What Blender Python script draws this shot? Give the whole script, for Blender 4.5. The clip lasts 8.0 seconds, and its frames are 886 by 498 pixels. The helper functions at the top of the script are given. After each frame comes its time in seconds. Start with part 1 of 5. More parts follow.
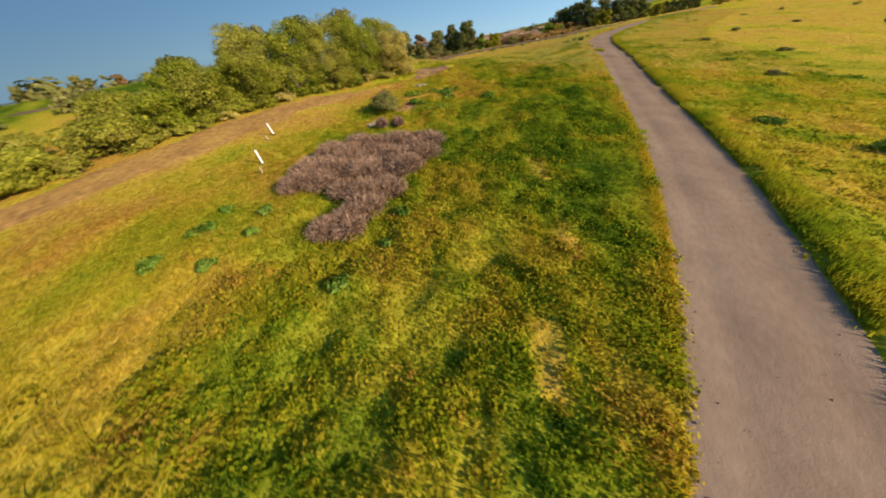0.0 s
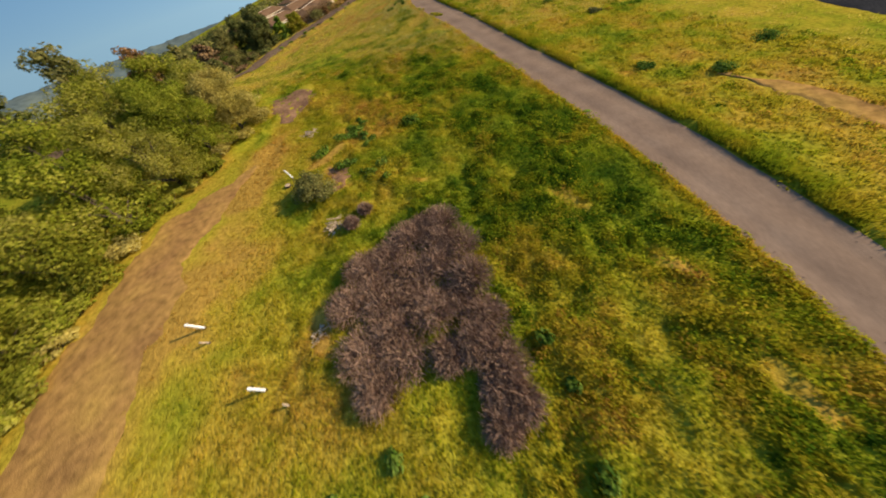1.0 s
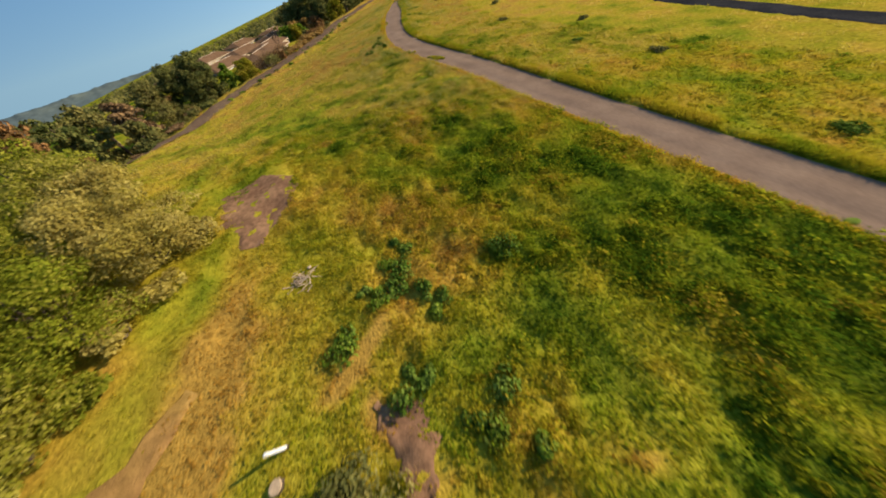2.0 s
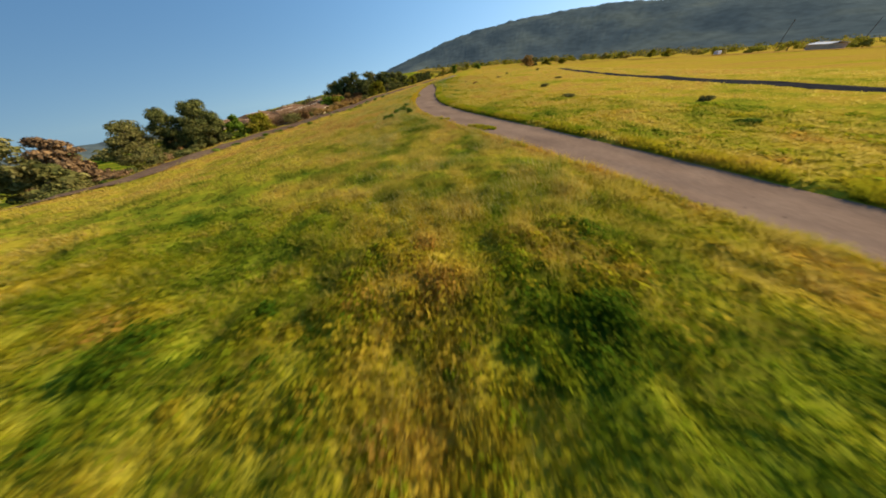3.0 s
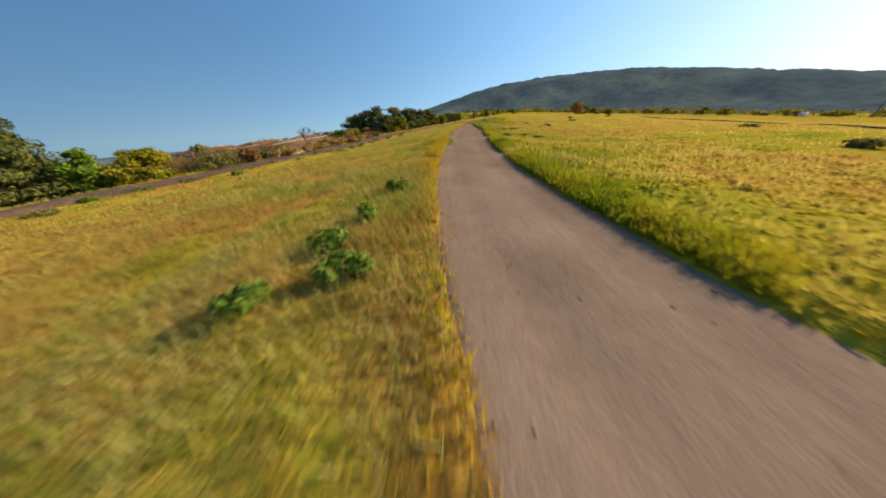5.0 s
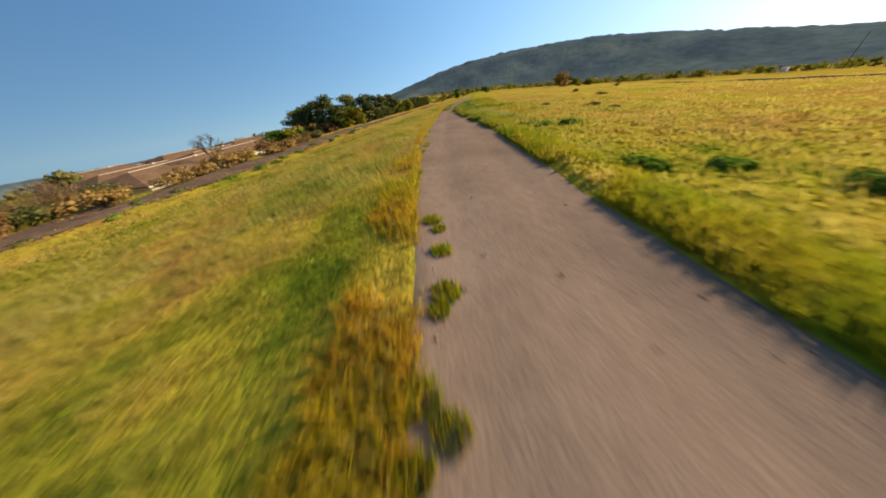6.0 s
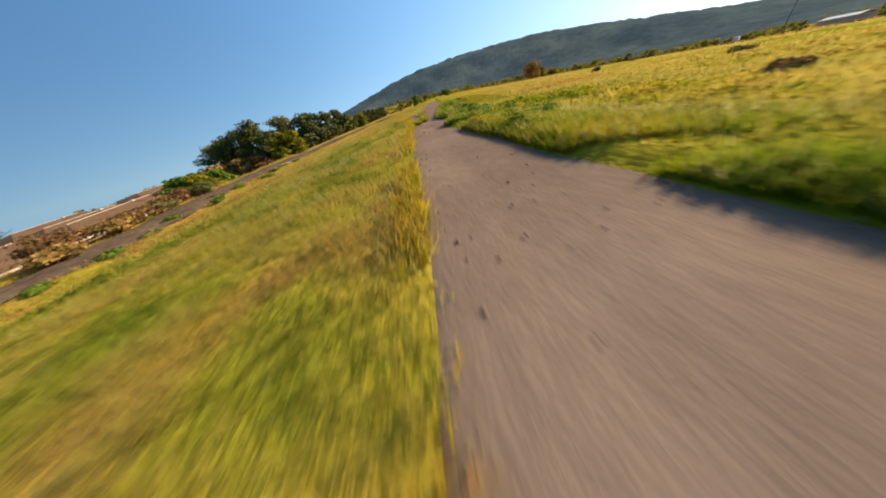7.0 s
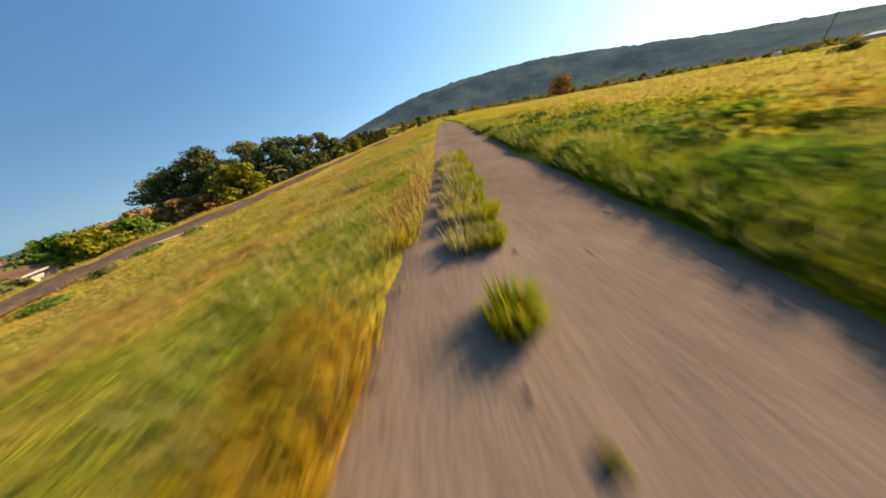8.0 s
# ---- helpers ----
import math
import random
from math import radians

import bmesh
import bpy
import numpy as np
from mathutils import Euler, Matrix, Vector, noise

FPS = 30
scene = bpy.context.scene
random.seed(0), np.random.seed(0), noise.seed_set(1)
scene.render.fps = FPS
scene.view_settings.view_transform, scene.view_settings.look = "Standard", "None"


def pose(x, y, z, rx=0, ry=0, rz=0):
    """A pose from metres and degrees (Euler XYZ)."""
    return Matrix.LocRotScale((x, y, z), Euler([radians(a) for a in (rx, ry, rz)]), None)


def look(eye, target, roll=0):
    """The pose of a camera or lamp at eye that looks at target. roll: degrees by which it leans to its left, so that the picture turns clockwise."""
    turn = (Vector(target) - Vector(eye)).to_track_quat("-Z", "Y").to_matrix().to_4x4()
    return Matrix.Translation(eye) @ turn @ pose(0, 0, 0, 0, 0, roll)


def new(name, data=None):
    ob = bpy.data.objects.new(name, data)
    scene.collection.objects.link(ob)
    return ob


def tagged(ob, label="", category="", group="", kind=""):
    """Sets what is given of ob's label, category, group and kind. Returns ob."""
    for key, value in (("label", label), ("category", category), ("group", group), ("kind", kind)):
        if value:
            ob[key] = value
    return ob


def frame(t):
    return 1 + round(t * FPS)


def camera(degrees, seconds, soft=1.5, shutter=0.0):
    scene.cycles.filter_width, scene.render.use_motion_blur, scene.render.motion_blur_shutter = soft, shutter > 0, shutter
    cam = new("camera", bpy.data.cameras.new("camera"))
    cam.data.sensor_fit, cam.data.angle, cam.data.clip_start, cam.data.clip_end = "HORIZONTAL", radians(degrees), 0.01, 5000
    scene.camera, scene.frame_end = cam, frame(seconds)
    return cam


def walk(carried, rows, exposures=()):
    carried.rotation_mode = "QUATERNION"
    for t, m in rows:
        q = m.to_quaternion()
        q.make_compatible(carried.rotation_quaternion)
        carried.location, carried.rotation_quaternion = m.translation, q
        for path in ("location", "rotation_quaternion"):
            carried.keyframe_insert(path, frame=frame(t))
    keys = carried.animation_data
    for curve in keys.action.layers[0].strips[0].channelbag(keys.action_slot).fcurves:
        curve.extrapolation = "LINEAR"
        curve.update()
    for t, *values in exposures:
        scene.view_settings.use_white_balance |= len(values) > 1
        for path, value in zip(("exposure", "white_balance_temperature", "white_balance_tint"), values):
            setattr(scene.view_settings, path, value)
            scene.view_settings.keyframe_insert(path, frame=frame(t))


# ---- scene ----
cam = camera(126.99, 8.0, 1.8, 0.15)
PATH = [
    (0, look((3.654, 0.069, 4.931), (-0.623, 5.320, -2.427), -4.78)),
    (0.5, look((0.201, 0.148, 6.214), (-2.094, 5.771, -1.731), -10.04)),
    (1, look((-3.404, 2.949, 7.763), (-4.314, 8.362, -0.596), -16.10)),
    (1.5, look((-6.538, 8.428, 7.666), (-6.468, 14.020, -0.623), -14.94)),
    (2, look((-8.198, 14.254, 6.917), (-7.864, 20.215, -1.105), -13.35)),
    (2.2, look((-8.248, 16.573, 6.432), (-8.056, 22.898, -1.311), -13.37)),
    (3.3, look((-6.839, 31.842, 2.545), (-6.237, 39.904, -3.341), -3.76)),
    (3.5, look((-6.811, 34.608, 2.290), (-6.298, 42.851, -3.349), -3.14)),
    (4, look((-6.802, 41.316, 1.852), (-6.580, 49.883, -3.303), -1.09)),
    (4.5, look((-6.705, 47.415, 1.649), (-6.598, 56.069, -3.361), -0.36)),
    (4.7, look((-6.685, 50.084, 1.711), (-6.625, 58.695, -3.373), -0.80)),
    (5.8, look((-5.412, 66.119, 1.790), (-4.811, 74.338, -3.875), -4.42)),
    (6, look((-5.547, 69.442, 1.643), (-4.753, 77.595, -4.093), -5.65)),
    (6.5, look((-5.007, 77.582, 1.520), (-3.698, 85.616, -4.288), -9.33)),
    (7, look((-3.691, 86.185, 1.076), (-2.061, 94.275, -4.571), -12.25)),
    (7.5, look((-1.927, 95.315, 0.901), (-0.133, 103.626, -4.364), -13.14)),
    (8, look((0.024, 104.371, 1.016), (1.778, 112.809, -4.054), -11.96)),
]
walk(cam, PATH, [(0.0, 0.80), (0.6, 0.66), (1.0, 0.60), (2.2, 0.58), (3.5, 0.58), (4.5, 0.62), (6.0, 0.64), (8.0, 0.76)])

# ---- world and sun ----
SUN_AZ, SUN_EL = 74.0, 27.0
world = bpy.data.worlds.new("sky")
scene.world = world
world.use_nodes = True
wn = world.node_tree
sky = wn.nodes.new("ShaderNodeTexSky")
sky.sky_type, sky.sun_disc = "NISHITA", False
sky.sun_elevation, sky.sun_rotation = radians(SUN_EL), radians(SUN_AZ)
sky.air_density, sky.dust_density, sky.ozone_density = 1.0, 0.5, 2.0
# the open land falls away, so the sky's pale rim sits a little under the level
way = wn.nodes.new("ShaderNodeTexCoord")
lower = wn.nodes.new("ShaderNodeVectorMath")
lower.operation = "ADD"
lower.inputs[1].default_value = (0, 0, 0.17)
rim_of_sky = wn.nodes.new("ShaderNodeVectorMath")
rim_of_sky.operation = "MAXIMUM"
rim_of_sky.inputs[1].default_value = (-2, -2, 0.12)
level = wn.nodes.new("ShaderNodeVectorMath")
level.operation = "NORMALIZE"
wn.links.new(way.outputs["Generated"], lower.inputs[0])
wn.links.new(lower.outputs[0], rim_of_sky.inputs[0])
wn.links.new(rim_of_sky.outputs[0], level.inputs[0])
wn.links.new(level.outputs[0], sky.inputs["Vector"])
clear = wn.nodes.new("ShaderNodeHueSaturation")
clear.inputs["Saturation"].default_value = 1.2
wn.links.new(sky.outputs[0], clear.inputs["Color"])
# a clear dry day: the sky deepens steadily away from the sun, and its glow stays soft
towards = wn.nodes.new("ShaderNodeVectorMath")
towards.operation = "DOT_PRODUCT"
towards.inputs[1].default_value = (math.sin(radians(SUN_AZ)) * math.cos(radians(SUN_EL)), math.cos(radians(SUN_AZ)) * math.cos(radians(SUN_EL)), math.sin(radians(SUN_EL)))
depth = wn.nodes.new("ShaderNodeMath")
depth.operation = "MULTIPLY_ADD"
depth.inputs[1].default_value, depth.inputs[2].default_value = 0.60, 0.71
deep = wn.nodes.new("ShaderNodeVectorMath")
deep.operation = "SCALE"
glow = wn.nodes.new("ShaderNodeVectorMath")
glow.operation = "MULTIPLY_ADD"
glow.inputs[1].default_value, glow.inputs[2].default_value = (0.12, 0.12, 0.12), (1, 1, 1)
soft_glow = wn.nodes.new("ShaderNodeVectorMath")
soft_glow.operation = "DIVIDE"
wn.links.new(way.outputs["Generated"], towards.inputs[0])
wn.links.new(towards.outputs["Value"], depth.inputs[0])
wn.links.new(clear.outputs[0], deep.inputs[0])
wn.links.new(depth.outputs[0], deep.inputs["Scale"])
wn.links.new(deep.outputs[0], glow.inputs[0])
wn.links.new(deep.outputs[0], soft_glow.inputs[0])
wn.links.new(glow.outputs[0], soft_glow.inputs[1])
clean = wn.nodes.new("ShaderNodeVectorMath")
clean.operation = "MULTIPLY"
clean.inputs[1].default_value = (0.90, 0.98, 1.05)
wn.links.new(soft_glow.outputs[0], clean.inputs[0])
wn.links.new(clean.outputs[0], wn.nodes["Background"].inputs[0])
wn.nodes["Background"].inputs[1].default_value = 0.19
sun = new("sun", bpy.data.lights.new("sun", "SUN"))
sun.data.energy, sun.data.angle, sun.data.color = 4.6, radians(0.6), (1.0, 0.84, 0.60)
az, el = radians(SUN_AZ), radians(SUN_EL)
sun.matrix_world = look((math.sin(az) * 60, math.cos(az) * 60, math.tan(el) * 60), (0, 0, 0))

# ---- materials ----
def rgb(c):
    return (c[0], c[1], c[2], 1.0)


def material(name, ramps, scales, rough=0.9, bump=0.3, bump_scale=30.0, island=0.0, translucent=0.0, spec=0.0, zone=0.0, vary=0.3, drawn=1.0):
    """Two scales of noise over the place's own coordinates: ramps is a list of colours for the coarse noise, and
    the fine noise shifts the value. island: how much each loose piece differs from the next."""
    m = bpy.data.materials.new(name)
    m.use_nodes = True
    t = m.node_tree
    n, l = t.nodes, t.links
    b = n["Principled BSDF"]
    b.inputs["Roughness"].default_value = rough
    b.inputs["Specular IOR Level"].default_value = spec
    geo = n.new("ShaderNodeNewGeometry")
    coarse = n.new("ShaderNodeTexNoise")
    coarse.inputs["Scale"].default_value, coarse.inputs["Detail"].default_value = scales[0], 5.0
    fine = n.new("ShaderNodeTexNoise")
    fine.inputs["Scale"].default_value, fine.inputs["Detail"].default_value = scales[1], 4.0
    l.new(geo.outputs["Position"], coarse.inputs["Vector"])
    # drawn: wheels and feet draw the fine marks out along the way
    along = n.new("ShaderNodeMapping")
    along.inputs["Scale"].default_value = (1.0, drawn, 1.0)
    l.new(geo.outputs["Position"], along.inputs["Vector"])
    l.new(along.outputs[0], fine.inputs["Vector"])
    ramp = n.new("ShaderNodeValToRGB")
    el_ = ramp.color_ramp.elements
    while len(el_) < len(ramps):
        el_.new(0.5)
    for i, c in enumerate(ramps):
        el_[i].position = (0.1 + 0.8 * i / (len(ramps) - 1)) if zone else (0.3 + 0.4 * i / max(1, len(ramps) - 1))
        el_[i].color = rgb(c)
    src = coarse.outputs["Fac"]
    if zone:
        # how dry the plants stand here, from the land, stirred by the coarse noise
        at = n.new("ShaderNodeAttribute")
        at.attribute_name = "dry"
        stir = n.new("ShaderNodeMath")
        stir.operation = "MULTIPLY_ADD"
        l.new(src, stir.inputs[0])
        stir.inputs[1].default_value = zone
        l.new(at.outputs["Fac"], stir.inputs[2])
        src = stir.outputs[0]
    if island:
        mixer = n.new("ShaderNodeMath")
        mixer.operation = "MULTIPLY_ADD"
        shift = n.new("ShaderNodeMath")
        shift.operation = "ADD"
        shift.inputs[1].default_value = -0.5
        l.new(geo.outputs["Random Per Island"], shift.inputs[0])
        l.new(shift.outputs[0], mixer.inputs[0])
        mixer.inputs[1].default_value = island
        l.new(src, mixer.inputs[2])
        src = mixer.outputs[0]
    l.new(src, ramp.inputs[0])
    val = n.new("ShaderNodeMapRange")
    val.inputs["From Min"].default_value, val.inputs["From Max"].default_value = 0.3, 0.7
    val.inputs["To Min"].default_value, val.inputs["To Max"].default_value = 1 - vary, 1 + vary
    l.new(fine.outputs["Fac"], val.inputs["Value"])
    hsv = n.new("ShaderNodeHueSaturation")
    l.new(ramp.outputs[0], hsv.inputs["Color"])
    l.new(val.outputs[0], hsv.inputs["Value"])
    l.new(hsv.outputs[0], b.inputs["Base Color"])
    if bump:
        tex = n.new("ShaderNodeTexNoise")
        tex.inputs["Scale"].default_value, tex.inputs["Detail"].default_value = bump_scale, 6.0
        l.new(geo.outputs["Position"], tex.inputs["Vector"])
        bm_ = n.new("ShaderNodeBump")
        bm_.inputs["Strength"].default_value = bump
        bm_.inputs["Distance"].default_value = 0.05
        l.new(tex.outputs["Fac"], bm_.inputs["Height"])
        l.new(bm_.outputs[0], b.inputs["Normal"])
    if translucent:
        tr = n.new("ShaderNodeBsdfTranslucent")
        l.new(hsv.outputs[0], tr.inputs["Color"])
        mix = n.new("ShaderNodeMixShader")
        mix.inputs[0].default_value = translucent
        l.new(b.outputs[0], mix.inputs[1])
        l.new(tr.outputs[0], mix.inputs[2])
        l.new(mix.outputs[0], n["Material Output"].inputs["Surface"])
    return m


DRY_RAMP = [(0.06, 0.10, 0.008), (0.20, 0.215, 0.014), (0.31, 0.26, 0.020), (0.40, 0.275, 0.030), (0.39, 0.225, 0.040)]
GRASS_RAMP = [(0.065, 0.125, 0.008), (0.22, 0.265, 0.012), (0.36, 0.305, 0.016), (0.44, 0.32, 0.030), (0.43, 0.245, 0.038)]
M_GROUND = material("meadow_soil", DRY_RAMP, (0.9, 5.0), bump=0.9, bump_scale=14, zone=0.45, spec=0.0)
M_GRASS = material("grass_blades", GRASS_RAMP, (0.9, 5.0), rough=0.8, bump=0, island=0.12, translucent=0.55, zone=0.45, vary=0.18)
MEADOW_RAMP = [(0.105, 0.16, 0.014), (0.275, 0.262, 0.028), (0.45, 0.36, 0.055), (0.53, 0.41, 0.085), (0.50, 0.32, 0.075)]
M_MEADOW = material("pale_meadow_blades", MEADOW_RAMP, (0.9, 5.0), rough=0.8, bump=0, island=0.12, translucent=0.55, zone=0.45, vary=0.15)
M_STRAW = material("pale_grass_blades", [(0.16, 0.22, 0.02), (0.36, 0.33, 0.06), (0.52, 0.43, 0.15)], (0.5, 3.0), rough=0.55, bump=0, island=0.6, translucent=0.4)
M_PALE = material("bleached_grass_blades", [(0.28, 0.26, 0.08), (0.48, 0.41, 0.17), (0.62, 0.53, 0.28)], (0.8, 4.0), rough=0.6, bump=0, island=0.6, translucent=0.35)
M_DRY = material("orange_dry_grass", [(0.40, 0.34, 0.012), (0.54, 0.37, 0.018), (0.55, 0.29, 0.03)], (0.6, 3.0), rough=0.6, bump=0, island=0.4, translucent=0.5)
M_WEED = material("dark_weed_leaves", [(0.055, 0.105, 0.012), (0.115, 0.185, 0.022), (0.20, 0.265, 0.042)], (1.2, 6.0), rough=0.5, bump=0, island=0.5, translucent=0.3)
M_PATH = material("packed_dirt", [(0.20, 0.134, 0.092), (0.235, 0.158, 0.108), (0.265, 0.182, 0.126)], (0.5, 9.0), rough=0.95, bump=0.22, bump_scale=26, vary=0.09, drawn=0.4)
M_TRAIL = material("bare_brown_soil", [(0.27, 0.138, 0.048), (0.35, 0.19, 0.056), (0.42, 0.245, 0.060)], (0.4, 3.0), rough=0.95, bump=0.5, bump_scale=20)
M_CLAY = material("purple_brown_clay", [(0.19, 0.10, 0.055), (0.25, 0.135, 0.072), (0.31, 0.175, 0.09)], (0.6, 4.0), rough=0.95, bump=0.4, bump_scale=20)
M_TRACK = material("grey_brown_track_soil", [(0.11, 0.07, 0.045), (0.15, 0.095, 0.06), (0.18, 0.12, 0.07)], (0.4, 3.0), rough=0.95, bump=0.5, bump_scale=20)
# the haze of distance is mixed into these base colours, bluer and lighter
M_HAZED_HILL = material("hazed_wooded_hill", [(0.074, 0.098, 0.100), (0.098, 0.124, 0.120), (0.135, 0.158, 0.132)], (0.005, 0.03), rough=1.0, bump=0, spec=0.0, vary=0.18)
M_BARK = material("grey_bark", [(0.06, 0.042, 0.03), (0.12, 0.09, 0.065)], (3.0, 20.0), bump=0.6, bump_scale=30)
M_DEAD = material("dead_brown_twigs", [(0.17, 0.10, 0.066), (0.28, 0.17, 0.112), (0.40, 0.255, 0.17)], (1.2, 5.0), bump=0, island=0.6, translucent=0.1)
M_BRUSH = material("brown_hedge_twigs", [(0.13, 0.078, 0.04), (0.22, 0.135, 0.066), (0.31, 0.19, 0.085)], (0.6, 3.0), bump=0, island=0.6, translucent=0.15)
M_WILLOW = material("yellow_green_leaves", [(0.15, 0.16, 0.014), (0.28, 0.265, 0.028), (0.39, 0.34, 0.07)], (0.25, 1.5), rough=0.5, bump=0, island=0.35, translucent=0.4)
M_BUDS = material("olive_green_leaves", [(0.12, 0.15, 0.012), (0.24, 0.255, 0.02), (0.37, 0.34, 0.045)], (0.25, 1.5), rough=0.5, bump=0, island=0.35, translucent=0.4)
M_SAND = material("sandy_budding_leaves", [(0.28, 0.225, 0.04), (0.41, 0.325, 0.075), (0.48, 0.385, 0.11)], (0.4, 1.5), rough=0.5, bump=0, island=0.35, translucent=0.35)
M_LEAF = material("fresh_green_leaves", [(0.09, 0.16, 0.014), (0.18, 0.26, 0.022), (0.28, 0.33, 0.05)], (0.25, 1.5), rough=0.5, bump=0, island=0.4, translucent=0.4)
M_PINE = material("dark_pine_needles", [(0.060, 0.076, 0.020), (0.115, 0.122, 0.033), (0.19, 0.178, 0.048)], (0.3, 1.5), rough=0.6, bump=0, island=0.4, translucent=0.2)
M_OLIVE = material("olive_leaves", [(0.10, 0.105, 0.030), (0.19, 0.175, 0.048), (0.28, 0.235, 0.075)], (0.3, 1.5), rough=0.6, bump=0, island=0.4, translucent=0.3)
M_GOLD = material("golden_green_leaves", [(0.15, 0.16, 0.012), (0.27, 0.24, 0.018), (0.38, 0.29, 0.035)], (0.4, 1.5), rough=0.5, bump=0, island=0.4, translucent=0.35)
M_RUST = material("rust_brown_leaves", [(0.12, 0.07, 0.025), (0.24, 0.125, 0.045), (0.34, 0.18, 0.07)], (0.4, 1.5), rough=0.6, bump=0, island=0.5, translucent=0.25)
M_TAN = material("tan_orange_leaves", [(0.21, 0.125, 0.03), (0.36, 0.21, 0.055), (0.47, 0.30, 0.10)], (0.5, 1.5), rough=0.6, bump=0, island=0.5, translucent=0.3)
M_WHITE = material("white_paint", [(0.72, 0.71, 0.68), (0.82, 0.81, 0.78)], (2.0, 20.0), rough=0.6, bump=0.1)
M_ROOF = material("brown_roof", [(0.145, 0.083, 0.046), (0.21, 0.122, 0.068)], (0.6, 6.0), rough=0.9, bump=0.4, bump_scale=12)
M_STUCCO = material("beige_stucco", [(0.48, 0.38, 0.28), (0.58, 0.47, 0.36)], (0.5, 8.0), rough=0.9, bump=0.2)
M_STONE = material("pale_stones", [(0.30, 0.21, 0.14), (0.43, 0.33, 0.23)], (2.0, 12.0), island=0.4, bump=0.4)
M_STICK = material("bleached_wood", [(0.40, 0.27, 0.16), (0.60, 0.45, 0.29)], (2.0, 30.0), island=0.4, bump=0.3)
M_ASPHALT = material("dark_asphalt", [(0.022, 0.022, 0.024), (0.045, 0.043, 0.042)], (0.5, 10.0), bump=0.3, spec=0.0)
M_GLASS = bpy.data.materials.new("window_glass")
M_GLASS.use_nodes = True
M_GLASS.node_tree.nodes["Principled BSDF"].inputs["Base Color"].default_value = (0.02, 0.025, 0.03, 1)
M_GLASS.node_tree.nodes["Principled BSDF"].inputs["Roughness"].default_value = 0.08

# ---- the lie of the land ----
PY = np.array([-30, -5, 2, 8, 14, 20, 26, 32, 38, 44, 50, 56, 62, 70, 78, 90, 100, 110, 118, 128, 142, 170, 250, 400.])
PX = np.array([8.6, 8.4, 8.2, 7.8, 6.7, 5.0, 3.2, 1.7, 0.3, -1.45, -3.6, -5.1, -5.3, -4.6, -3.6, -1.5, 0.4, 2.6, 5.0, 8.2, 12.5, 20, 45, 90.])
FINE_Y = np.arange(-60, 420, 0.5)
_c = np.interp(FINE_Y, PY, PX)
for _ in range(3):
    _c = np.convolve(np.pad(_c, 8, mode="edge"), np.ones(17) / 17, mode="valid")
FINE_X = _c


def centre(y):
    return np.interp(y, FINE_Y, FINE_X)


ER_Y = [-60, 80, 84, 87, 89.5, 91.5, 93, 95.4, 96.4, 97.0, 98.8, 99.8, 101, 103.5, 106, 109, 112, 120, 400]
ER_X = [1.5, 1.65, 1.4, 1.05, 0.65, 0.5, 0.3, -0.05, -0.15, 0.35, 0.5, -0.1, 0.0, 0.25, 0.55, 0.75, 1.0, 1.2, 1.2]
EL_Y = [-60, 38, 41, 45.5, 49, 52, 56, 62, 69, 71, 73, 76, 80, 84, 87, 96, 99, 102, 104.5, 107, 110, 115, 400]
EL_X = [-1.5, -1.5, -1.8, -1.95, -1.95, -1.85, -1.55, -1.4, -1.25, -1.25, -1.42, -1.55, -1.75, -1.74, -1.6, -1.57, -1.42, -1.6, -2.0, -1.56, -1.35, -1.3, -1.4]
SL_Y, SL_D = [0, 50, 65, 80, 95, 120, 400], [24, 24, 22, 18, 16.5, 18, 20]


def smooth(a, b, v):
    t = np.clip((v - a) / (b - a), 0, 1)
    return t * t * (3 - 2 * t)


LATTICE = np.random.RandomState(5).rand(256, 256)


def lattice(x, y, size):
    """Smooth value noise from 0 to 1 with bumps of that size in metres."""
    u, v = np.asarray(x, float) / size + 90.3, np.asarray(y, float) / size + 41.7
    i, j = np.floor(u).astype(int), np.floor(v).astype(int)
    a, c = u - i, v - j
    a, c = a * a * (3 - 2 * a), c * c * (3 - 2 * c)
    g = lambda p, q: LATTICE[p % 256, q % 256]
    return (g(i, j) * (1 - a) + g(i + 1, j) * a) * (1 - c) + (g(i, j + 1) * (1 - a) + g(i + 1, j + 1) * a) * c


def mown(x, y):
    """1 where the grass beside the footpath is trodden short, 0 in the rough."""
    return np.maximum(smooth(-9.5, -14, x) * (1 - smooth(14, 22, y)), 0.8 * smooth(-2, -6, x) * (1 - smooth(1, 5, y)))


def wave(x, y):
    """Low humps and tussocks of the meadow, in metres."""
    lawn = mown(x, y)
    field = smooth(0, 4, x - centre(y))
    rough = 1 - 0.6 * lawn - 0.5 * field
    lumpy = 1 + 0.55 * (1 - smooth(30, 40, y)) * (1 - lawn) * (1 - field)
    return ((lattice(x, y, 5) - 0.5) * 0.16 + ((lattice(x, y, 1.2) - 0.5) * 0.14 + (lattice(y, x, 0.5) - 0.5) * 0.13) * rough * lumpy)


# worn spots between the tussocks: from x, y to x, y, and half width
PATCHES = [(-12.0, 15.5, -10.4, 17.2, 0.55), (-10.9, 14.9, -9.5, 13.2, 0.55), (1.1, 10.2, 1.9, 9.2, 0.5), (3.3, 6.5, 4.1, 5.5, 0.45), (4.2, 2.9, 4.6, 1.8, 0.45), (-8.6, 4.4, -9.4, 5.8, 0.45), (-5.6, 12.8, -4.8, 12.4, 0.3)]


